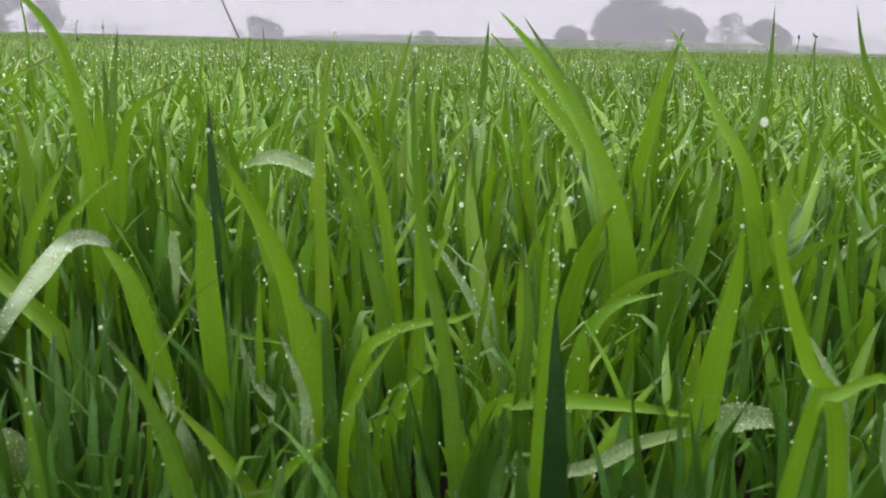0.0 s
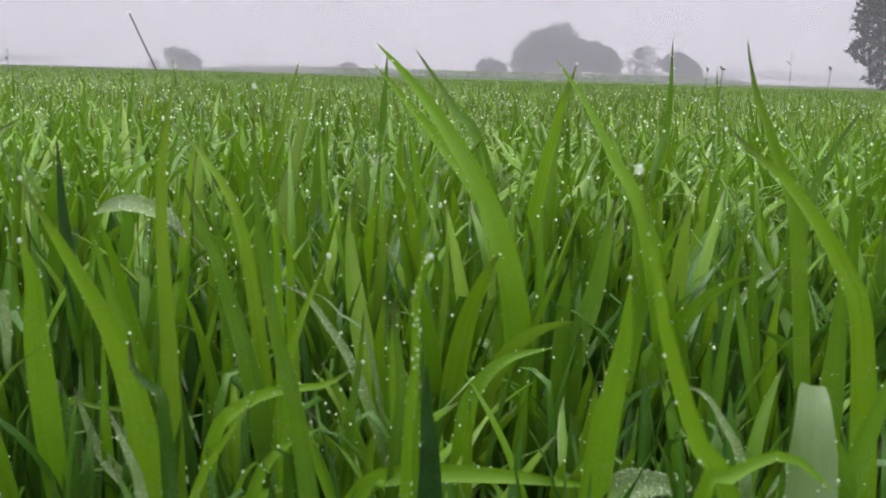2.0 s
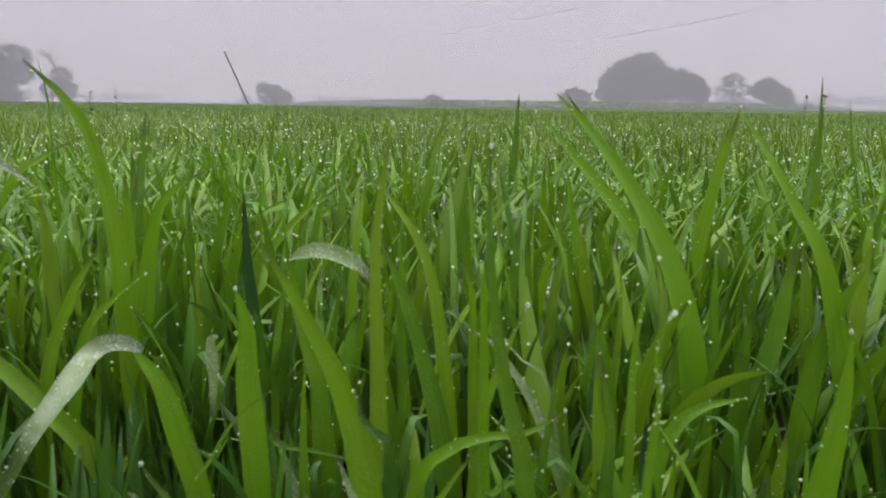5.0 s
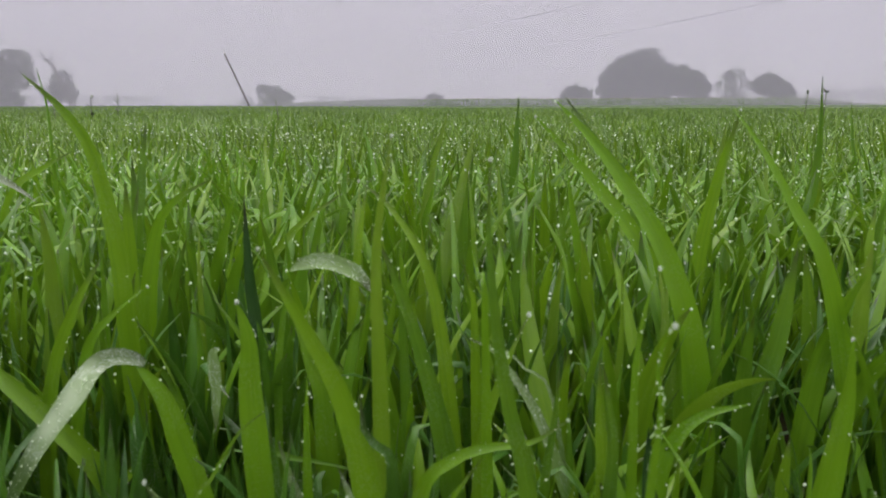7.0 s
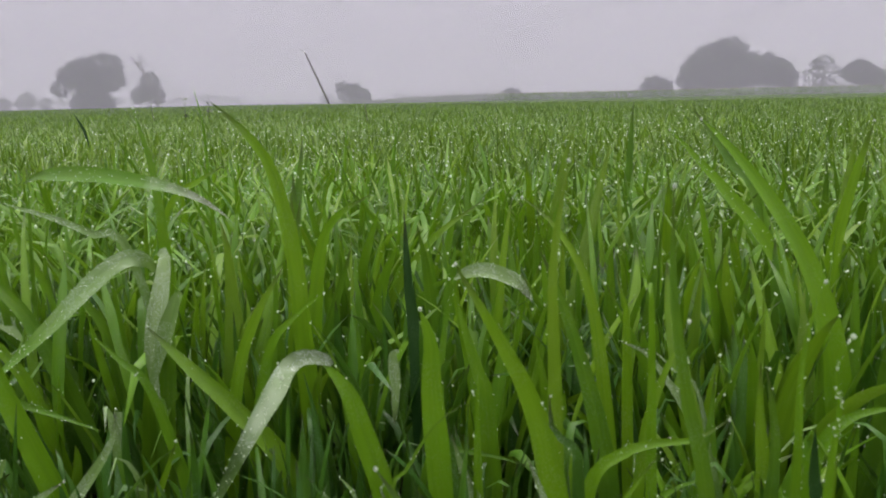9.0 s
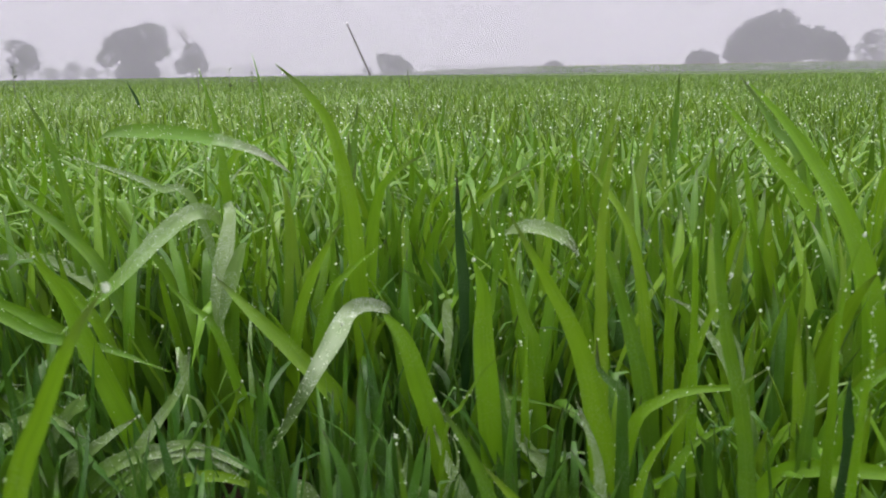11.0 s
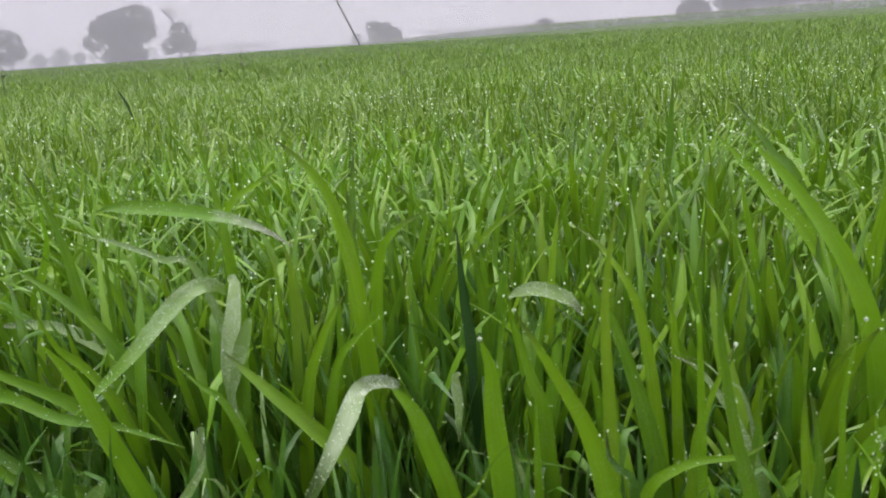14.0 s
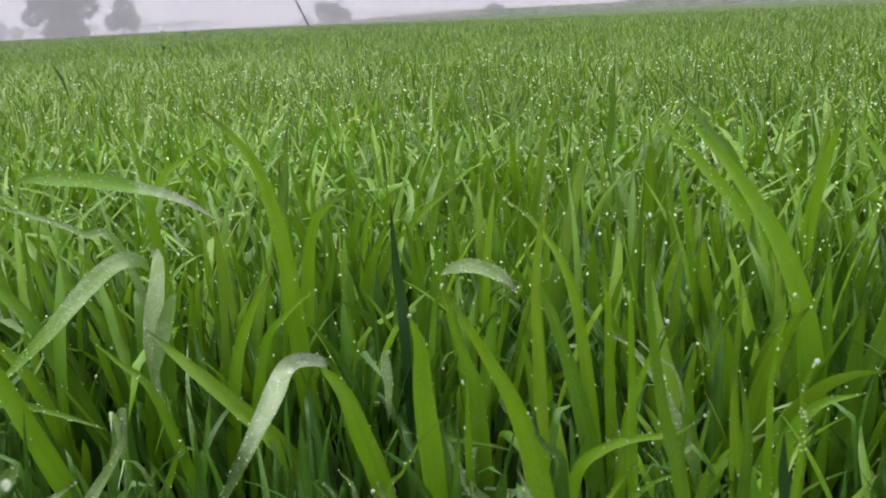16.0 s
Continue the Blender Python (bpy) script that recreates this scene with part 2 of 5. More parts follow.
def tube(path, radii, sides=6):
    """Vertices and quads of a tapered tube along a path."""
    path = [Vector(p) for p in path]
    verts, faces = [], []
    for i, p in enumerate(path):
        along = (path[min(i + 1, len(path) - 1)] - path[max(i - 1, 0)]).normalized()
        a = along.cross(Vector((0.31, 0.95, 0.02))).normalized()
        b = along.cross(a)
        for k in range(sides):
            w = 2 * math.pi * k / sides
            verts.append(p + float(radii[i]) * (math.cos(w) * a + math.sin(w) * b))
    for i in range(len(path) - 1):
        for k in range(sides):
            j = (k + 1) % sides
            faces.append((i * sides + k, i * sides + j, (i + 1) * sides + j, (i + 1) * sides + k))
    faces.append((0, 1, 2, 3))
    top = (len(path) - 1) * sides
    faces.append((top, top + 1, top + 2, top + 3))
    return verts, faces


def blade_strips(mid, side, width):
    """Flat blades, one face a section, for the far parts of the field."""
    n, s, _ = mid.shape
    half = side * (width / 2)[..., None]
    verts = np.stack([mid - half, mid + half], 2).reshape(-1, 3)
    i, j = np.meshgrid(np.arange(n), np.arange(s - 1), indexing="ij")
    a = (i * s + j) * 2
    faces = np.stack([a, a + 1, a + 3, a + 2], -1).reshape(-1, 4)
    v = np.broadcast_to(np.linspace(0, 1, s)[None, :, None], (n, s, 2))
    u = np.broadcast_to(np.array([0.1, 0.9])[None, None, :], (n, s, 2))
    return verts, faces, np.stack([u, v], -1).reshape(-1, 2)


def blade_sheets(mid, side, normal, width, fold=0.18):
    """Leaf blades from centre lines (n, s, 3): three vertices a section, a shallow channel along the middle.
    side, normal: unit vectors of the same shape; width (n, s)."""
    n, s, _ = mid.shape
    half = side * (width / 2)[..., None]
    lift = normal * (width * fold)[..., None]
    verts = np.stack([mid - half + lift, mid, mid + half + lift], 2).reshape(-1, 3)
    i, j, k = np.meshgrid(np.arange(n), np.arange(s - 1), np.arange(2), indexing="ij")
    a = (i * s + j) * 3 + k
    faces = np.stack([a, a + 1, a + 4, a + 3], -1).reshape(-1, 4)
    v = np.broadcast_to(np.linspace(0, 1, s)[None, :, None], (n, s, 3))
    u = np.broadcast_to(np.array([0.0, 0.5, 1.0])[None, None, :], (n, s, 3))
    return verts, faces, np.stack([u, v], -1).reshape(-1, 2)


def blade_profile(s, n=None, rng=None):
    """Width along a leaf: narrow collar, broad middle, long point."""
    p = np.minimum(1.0, 0.55 + 2.2 * s) * np.clip(1 - s ** 2.6, 0, 1) ** 0.8
    return np.maximum(p, 0.03)


def grow(rng, root, length, width, lean, curve, azimuth, sections, kink=None):
    """Centre lines and frames of n leaves that rise from their roots and bend over. kink: where along it a leaf breaks over (2: nowhere)."""
    n = len(root)
    s = np.linspace(0, 1, sections)[None, :]
    ang = lean[:, None] + curve[:, None] * s ** 1.8
    if kink is not None:
        ang = ang + 1.5 * np.clip((s - kink[:, None]) * 7, 0, 1)
    ang = np.minimum(ang, 2.75)
    sway = azimuth[:, None] + rng.normal(0, 0.5, (n, 1)) * s ** 2
    step = np.stack([np.sin(ang) * np.cos(sway), np.sin(ang) * np.sin(sway), np.cos(ang)], -1)
    seg = length[:, None, None] / (sections - 1)
    mid = root[:, None, :] + np.concatenate([np.zeros((n, 1, 3)), np.cumsum(step[:, :-1] * seg, 1)], 1)
    flat = np.stack([-np.sin(sway), np.cos(sway), 0 * sway], -1)
    up = np.cross(step, flat)
    tw = rng.normal(0, 0.25, (n, 1)) + rng.normal(0, 0.5, (n, 1)) * s
    c, d = np.cos(tw)[..., None], np.sin(tw)[..., None]
    side, normal = c * flat + d * up, c * up - d * flat
    return mid, side, -normal, width[:, None] * blade_profile(s)


# ---- ground and distance ----
def fall(r):
    """The plain sinks very gently away from the walk."""
    return -0.0024 * np.maximum(r - 3.0, 0.0)


def ground_sheet():
    r = np.concatenate([[0.0], np.geomspace(0.4, 2400, 60)])
    a = np.linspace(0, 2 * np.pi, 97)[:-1]
    rr, aa = np.meshgrid(r[1:], a, indexing="ij")
    x, y = rr * np.cos(aa), rr * np.sin(aa)
    z = 0.012 * np.sin(x * 3.1) * np.cos(y * 2.7) * (rr < 6) - 0.004 + fall(rr)
    verts = np.concatenate([[[0, 0, 0]], np.stack([x, y, z], -1).reshape(-1, 3)])
    faces = []
    for i in range(len(r) - 2):
        for k in range(96):
            j = (k + 1) % 96
            faces.append((1 + i * 96 + k, 1 + i * 96 + j, 1 + (i + 1) * 96 + j, 1 + (i + 1) * 96 + k))
    ob = new("ground", mesh_from("ground", verts, faces, M_GROUND))
    inner = mesh_from("ground_middle", np.concatenate([[[0, 0, 0]], verts[1:97]]), [(0, 1 + k, 1 + (k + 1) % 96) for k in range(96)], M_GROUND)
    child("ground_middle", inner, ob)
    return tagged(ob, "damp dark soil under green crops reaching the misty horizon", "ground", kind="structure")


ground_sheet()


def mist_bank(radius, thickness, top):
    a = np.linspace(0, 2 * np.pi, 129)[:-1]
    hs = (-2.0, top * 0.3, top * 0.6, top)
    verts = np.concatenate([np.stack([radius * np.cos(a), radius * np.sin(a), np.full(128, h)], -1) for h in hs])
    faces = [(i * 128 + k, i * 128 + (k + 1) % 128, (i + 1) * 128 + (k + 1) % 128, (i + 1) * 128 + k) for i in range(3) for k in range(128)]
    ob = new("backdrop", mesh_from("mist_bank", verts, faces, mist_material("mist", thickness, top)))
    return tagged(ob, "pale lavender grey bank of morning mist over the fields", "mist", "banks of mist", "structure")


mist_bank(4.6, 0.018, 5)
mist_bank(9, 0.026, 7)
mist_bank(16, 0.045, 10)
mist_bank(28, 0.06, 14)
mist_bank(52, 0.08, 22)
mist_bank(88, 0.12, 34)
mist_bank(135, 0.34, 50)
mist_bank(230, 0.52, 90)
mist_bank(300, 0.55, 110)


# ---- trees ----
def crown_clumps(rng, lobes, count, size):
    """Many small bent leaf cards on and inside ellipsoid lobes (centre, radii)."""
    vol = np.array([l[3] * l[4] * l[5] for l in lobes]) ** 0.75
    pick = rng.choice(len(lobes), count, p=vol / vol.sum())
    L = np.array(lobes)[pick]
    d = rng.normal(0, 1, (count, 3))
    d /= np.linalg.norm(d, axis=1)[:, None]
    r = rng.uniform(0.3, 1.0, (count, 1)) ** 0.45 * (1 + 0.10 * np.abs(rng.normal(0, 1, (count, 1))))
    bumps = 1 + 0.16 * np.sin(d[:, :1] * 7 + pick[:, None]) * np.cos(d[:, 2:] * 6 + 2 * pick[:, None])
    c = L[:, :3] + d * L[:, 3:] * r * bumps
    a = rng.normal(0, 1, (count, 3))
    a /= np.linalg.norm(a, axis=1)[:, None]
    b = np.cross(a, rng.normal(0, 1, (count, 3)))
    b /= np.linalg.norm(b, axis=1)[:, None]
    s = size * rng.uniform(0.5, 1.3, (count, 1))
    n = np.cross(a, b)
    verts = np.stack([c - a * s, c - b * s * 0.55 + n * s * 0.2, c + a * s, c + b * s * 0.55 + n * s * 0.2], 1).reshape(-1, 3)
    return verts, np.arange(count * 4).reshape(-1, 4)


def limb_path(rng, start, end, bend, steps=6):
    a, b = Vector(start), Vector(end)
    off = Vector(rng.normal(0, bend, 3))
    return [a.lerp(b, t) + off * math.sin(math.pi * t) for t in np.linspace(0, 1, steps)]


def tree(x, y, lobes, trunk_height, trunk_radius, count, size, label, seed, group="far trees"):
    """lobes: (dx, dy, z, rx, ry, rz) of the masses of the crown, in metres from the trunk's foot."""
    rng = np.random.default_rng(seed)
    thing = tagged(new("tree"), label, "tree", group)
    thing.location = (x, y, fall(math.hypot(x, y)))
    v, f = tube(limb_path(rng, (0, 0, -0.2), (rng.normal(0, 0.2), 0, trunk_height), 0.12), list(np.linspace(trunk_radius, trunk_radius * 0.6, 6)), 8)
    child("trunk", mesh_from("trunk", v, f, M_BARK), thing)
    for l in lobes:
        v, f = tube(limb_path(rng, (0, 0, trunk_height * 0.8), (l[0], l[1], l[2] + 0.3 * l[5]), 0.3), list(np.linspace(trunk_radius * 0.5, trunk_radius * 0.12, 6)), 6)
        child("limb", mesh_from("limb", v, f, M_BARK), thing)
    v, f = crown_clumps(rng, lobes, int(1.7 * count), size * 0.85)
    child("crown", mesh_from("crown", v, f, M_FOLIAGE, smooth=False), thing)
    return thing


# broad old tree, dense and rounded, with a lower shoulder on its far side
tree(24.2, 180, [(-5.5, 0, 4.5, 4.2, 4, 3.6), (-3.4, 1, 6.9, 3.6, 4, 2.9), (-0.6, 0, 7.9, 3.2, 4, 2.7), (1.2, -1, 4.4, 4.6, 4, 3.6), (4.8, 0, 5.0, 3.4, 3, 2.6), (-7.6, 0, 3.0, 2.4, 3, 2.4)],
     3.0, 0.55, 7000, 0.42, "broad dense dark green tree blurred by the mist", 11)
tree(32.6, 184, [(-1.6, 0, 4.2, 2.6, 3, 2.6), (0.8, 0, 4.4, 2.6, 3, 2.3), (2.4, 0, 2.8, 1.9, 2, 2.1)], 2.2, 0.35, 2800, 0.40, "rounded dark tree close beside the broad one", 12)
tree(10.4, 186, [(-0.6, 0, 2.2, 2.3, 2, 1.6), (1.4, 0, 2.0, 1.8, 2, 1.3), (-2.0, 0, 1.4, 1.2, 1.5, 1.2)], 1.2, 0.22, 1800, 0.34, "low rounded bushy tree beside the mustard field", 13)
tree(39.6, 176, [(-2.2, 0, 3.3, 1.5, 1.5, 1.3), (0.2, 0, 5.6, 1.9, 1.8, 1.3), (2.2, 0, 3.6, 1.3, 1.4, 1.3), (-0.5, 0, 3.9, 1.3, 1.5, 1.2), (-1.0, 0, 5.2, 1.2, 1.2, 1.0), (0.4, 0, 1.8, 2.4, 1.5, 0.9)],
     3.4, 0.22, 620, 0.30, "sparse open-crowned tree with sky showing through", 14)
tree(47.2, 178, [(-1.4, 0, 3.6, 2.4, 2, 1.8), (1.2, 0, 3.0, 2.6, 2, 1.7), (2.9, 0, 2.0, 1.5, 1.8, 1.3), (-0.4, 0, 4.6, 1.8, 1.8, 1.3)], 1.8, 0.3, 2400, 0.36, "rounded dark tree with a low spreading crown", 15)
tree(-18.4, 182, [(-0.5, 0, 1.4, 1.4, 1.4, 0.9), (0.7, 0, 1.2, 1.2, 1.3, 0.8)], 0.7, 0.14, 700, 0.28, "small rounded bush far across the field", 16)
tree(-51.4, 180, [(-2.9, 0, 3.0, 0.7, 1.2, 1.5), (-1.6, 0, 3.4, 0.9, 1.4, 1.1), (-0.4, 0, 2.6, 1.1, 2, 1.4), (0.9, 0, 3.1, 0.9, 1.5, 0.9), (2.2, 0, 2.0, 1.2, 2, 1.0), (3.3, 0, 1.2, 0.9, 1, 0.9), (-0.2, 0, 1.1, 2.9, 2, 1.0)], 1.6, 0.24, 950, 0.34,
     "ragged bushy tree with an uneven top", 17)
tree(-76.2, 240, [(0, 0, 1.3, 1.5, 1.4, 1.1)], 0.7, 0.14, 500, 0.30, "small bush near the ragged tree", 18)
# tall spreading tree, lobed, with a drooping side branch
tree(-110.8, 180, [(3.6, 0, 9.0, 4.0, 3.5, 2.8), (-1.4, 0, 8.2, 3.6, 3.5, 2.8), (-4.6, 0, 7.2, 2.6, 3, 2.2), (4.6, 0, 6.2, 3.6, 3, 2.8), (0, 0, 5.4, 3.8, 3, 2.8), (-6.8, 0, 4.6, 2.4, 2, 2.0), (0.6, 0, 2.6, 3.8, 2.5, 2.6), (-1.8, 0, 1.6, 3.0, 2.5, 1.9), (2.8, 0, 1.4, 2.6, 2.5, 1.8)],
     3.6, 0.7, 5200, 0.42, "tall spreading dark tree with a lobed crown", 19)
tree(-137.2, 177, [(-1.4, 0, 7.2, 2.2, 2, 1.8), (1.6, 0, 6.2, 2.4, 2, 2.0), (0, 0, 4.2, 3.2, 2.5, 2.2), (2.2, 0, 3.6, 2.4, 2, 1.6), (-1.6, 0, 2.4, 1.8, 2, 1.4)], 2.6, 0.3, 1000, 0.40, "ragged open tree fading in the mist", 20)
tree(-147.2, 200, [(0, 0, 1.7, 1.5, 1.5, 1.5), (0.9, 0, 1.4, 1.2, 1, 1.2)], 0.9, 0.2, 900, 0.30, "small round tree fading in the mist", 21)
tree(-140.6, 200, [(0, 0, 2.3, 2.0, 2, 1.9), (-0.6, 0, 1.6, 1.8, 2, 1.4)], 1.0, 0.2, 1200, 0.32, "small round tree fading in the mist", 22)
tree(-136.4, 201, [(0, 0, 1.5, 1.3, 1.5, 1.4)], 0.8, 0.2, 700, 0.30, "small round tree fading in the mist", 23)
tree(-100.5, 186, [(0.6, 0, 5.6, 2.2, 2, 2.2), (-1.8, 0, 2.8, 2.2, 2, 1.9), (2.0, 0, 2.6, 2.0, 2, 1.8), (0.2, 0, 3.6, 2.4, 2, 1.8)], 1.8, 0.26, 1200, 0.36, "bushy tree behind a bare dead tree", 24)
# large tree close to the edge of the field
tree(39.0, 77.5, [(-2.0, 0, 9.4, 2.6, 2.6, 2.2), (1.6, 0, 10.6, 3.2, 3, 2.4), (0.6, 0, 7.6, 3.4, 3, 2.2), (-1.4, 0, 6.0, 2.2, 2.4, 1.6), (2.6, 0, 6.2, 2.8, 2.6, 2.0), (-2.2, 0, 3.4, 1.6, 1.8, 1.3), (3.0, 0, 3.6, 2.0, 2, 1.4), (-0.2, 0, 1.2, 1.9, 1.8, 1.1)],
     5.0, 0.45, 6500, 0.30, "large dark tree with ragged foliage at the field's edge", 25)


def bare_tree(x, y, height, seed):
    """A dead tree: a leaning trunk that forks again and again into bare twigs."""
    rng = np.random.default_rng(seed)
    thing = tagged(new("bare_tree"), "bare dead tree with a leaning trunk and thin twigs", "tree", "far trees")
    thing.location = (x, y, fall(math.hypot(x, y)))
    top = Vector((-0.45 * height * 0.6, 0, height * 0.66))
    v, f = tube(limb_path(rng, (0, 0, -0.2), top, 0.15), list(np.linspace(0.36, 0.20, 6)), 6)
    child("trunk", mesh_from("trunk", v, f, M_BARK), thing)
    tips = [(top, Vector((-0.35, 0, 1)))]
    for level in range(4):
        nxt, verts, faces = [], [], []
        for p, d in tips:
            for _ in range(2 if level else 3):
                way = (d.normalized() + Vector(rng.normal(0, 0.42, 3))).normalized()
                way.z = max(way.z, 0.1)
                q = p + way * height * 0.17 * rng.uniform(0.7, 1.2) * (0.85 ** level)
                v, f = tube(limb_path(rng, p, q, 0.08, 4), list(np.linspace(0.17, 0.11, 4) * 0.74 ** level), 4)
                faces += [tuple(i + len(verts) for i in g) for g in f]
                verts += v
                nxt.append((q, way))
        child("branch", mesh_from("branch", verts, faces, M_BARK), thing)
        tips = nxt
    return thing


bare_tree(-93.8, 178, 10.0, 3)


def pole(x, y, top, radius, label, lean=(0, 0)):
    thing = tagged(new("pole"), label, "pole")
    thing.location = (x, y, fall(math.hypot(x, y)))
    v, f = tube([(lean[0] * t, lean[1] * t, -0.3 + (top + 0.3) * t) for t in np.linspace(0, 1, 7)], list(np.linspace(radius, radius * 0.72, 7)), 8)
    child("shaft", mesh_from("pole_shaft", v, f, M_POLE), thing)
    v, f = tube([(lean[0] * t, lean[1] * t, top * t) for t in (0.985, 1.0, 1.008)], [radius * 1.05, radius * 1.1, radius * 0.5], 8)
    child("cap", mesh_from("pole_cap", v, f, M_WALLS), thing, "pale cut end of the pole")
    return thing


pole(-18.6, 60, 3.82, 0.075, "thin dark wooden pole leaning over the field", (-1.86, 0))
pole(-92.0, 176, 6.9, 0.16, "upright thin pole beside the bare tree")


# ---- far tree lines, low walls and the mustard field ----
def tree_line(x0, x1, y, height, seed, label):
    rng = np.random.default_rng(seed)
    lobes, x = [], x0
    while x < x1:
        r = height * rng.uniform(0.35, 0.75)
        h = height * rng.uniform(0.3, 0.75)
        lobes.append((x, y + rng.normal(0, 4), h, r * 1.3, r, h))
        x += r * rng.uniform(0.8, 1.5)
    v, f = crown_clumps(rng, lobes, 150 * len(lobes), height * 0.11)
    v[:, 2] = np.maximum(v[:, 2], 0.0)
    ob = new("distant_woods", mesh_from("distant_woods", v, f, M_FOLIAGE, smooth=False))
    return tagged(ob, label, "trees", "distant woods", "stuff")


tree_line(70, 190, 330, 3.6, 31, "line of distant trees almost lost in the mist")
tree_line(-100, -45, 420, 2.2, 32, "low distant trees almost lost in the mist")
tree_line(-330, -170, 400, 3.0, 33, "low distant trees almost lost in the mist")


def mustard_field():
    """A standing crop of mustard on slightly higher ground beyond the wheat."""
    rng = np.random.default_rng(41)
    n = 60000
    x = rng.uniform(-46, 46, n)
    y = rng.uniform(128, 141, n)
    edge = 128 + np.clip((-8 - x), 0, None) * 0.55
    y = np.maximum(y, edge + rng.uniform(0, 4, n))
    h = 0.95 * np.clip((x + 50) / 30, 0.25, 1.0) * np.clip((48 - x) / 8, 0.3, 1)
    z = h * rng.uniform(-0.5, 1.0, n)
    c = np.stack([x, y, z], -1)
    a = rng.normal(0, 1, (n, 3)) * [1, 1, 0.7]
    a /= np.linalg.norm(a, axis=1)[:, None]
    b = np.cross(a, rng.normal(0, 1, (n, 3)))
    b /= np.linalg.norm(b, axis=1)[:, None]
    s = rng.uniform(0.05, 0.13, (n, 1))
    v = np.stack([c - a * s, c - b * s * 0.6, c + a * s, c + b * s * 0.6], 1).reshape(-1, 3)
    v[:, 2] += fall(np.hypot(v[:, 0], v[:, 1]))
    ob = new("mustard_field", mesh_from("mustard_leaves", v, np.arange(4 * n).reshape(-1, 4), M_MUSTARD, smooth=False))
    top = z > 0.88 * h
    c, a, b = c[top] + [0, 0, 0.1 + fall(140)], a[top] * 0.06, b[top] * 0.06
    v = np.stack([c - a, c - b, c + a, c + b], 1).reshape(-1, 3)
    child("flowers", mesh_from("mustard_flowers", v, np.arange(len(v)).reshape(-1, 4), M_FLOWER, smooth=False), ob, "faint yellow mustard flowers")
    return tagged(ob, "strip of taller mustard crop with faint yellow flowers", "crop", kind="stuff")


mustard_field()


def cable(ends, sag, label):
    a, b = Vector(ends[0]), Vector(ends[1])
    pts = [a.lerp(b, t) - Vector((0, 0, sag * 4 * t * (1 - t))) for t in np.linspace(0, 1, 25)]
    v, f = tube(pts, [0.016] * 25, 5)
    return tagged(new("power_cable", mesh_from("power_cable", v, f, M_WIRE)), label, "cable", "overhead cables")


cable([(-27.3, 170, 11.5), (5.7, 70, 7.9)], 0.5, "thin dark overhead cable fading into the mist")
cable([(-1.0, 150, 9.06), (16.8, 62, 6.9)], 0.4, "thin dark overhead cable fading into the mist")


def weed(x, y, height, seed, leafy):
    """A thin weed that stands out of the wheat: a crooked stem and a few small ragged leaves."""
    rng = np.random.default_rng(seed)
    thing = tagged(new("weed"), "thin dark weed standing out of the wheat", "weed", "weeds")
    thing.location = (x, y, fall(math.hypot(x, y)))
    path = limb_path(rng, (0, 0, -0.01), (rng.normal(0, 0.03), 0, height), 0.012, 7)
    v, f = tube(path, list(np.linspace(0.005, 0.003, 7)), 5)
    child("stem", mesh_from("weed_stem", v, f, M_WEED), thing)
    for k in range(leafy):
        p = np.array(path[int(rng.integers(4, 7))])
        n = 1
        mid, side, normal, w = grow(rng, p[None], rng.uniform(0.03, 0.06, n), rng.uniform(0.014, 0.024, n), rng.uniform(0.5, 1.2, n), rng.uniform(0.2, 1.2, n), rng.uniform(0, 6.3, n), 6)
        v, f, uv = blade_sheets(mid, side, normal, w)
        child("leaf", mesh_from("weed_leaf", v, f, M_WEED, uv), thing)
    return thing


weed(-3.65, 7.5, 0.40, 61, 6)
weed(-3.87, 8.5, 0.44, 62, 7)
weed(-3.2, 6.0, 0.375, 63, 2)
weed(-4.67, 6.0, 0.43, 64, 3)
weed(-5.05, 6.2, 0.46, 70, 4)
weed(-4.88, 6.0, 0.49, 71, 2)
weed(-5.35, 6.3, 0.44, 72, 3)
weed(-5.6, 6.6, 0.47, 73, 2)
weed(-1.32, 5.0, 0.365, 65, 2)
weed(1.87, 6.0, 0.40, 66, 4)
weed(3.5, 9.0, 0.62, 67, 2)
weed(2.96, 7.0, 0.43, 68, 2)
weed(2.36, 8.0, 0.41, 69, 3)


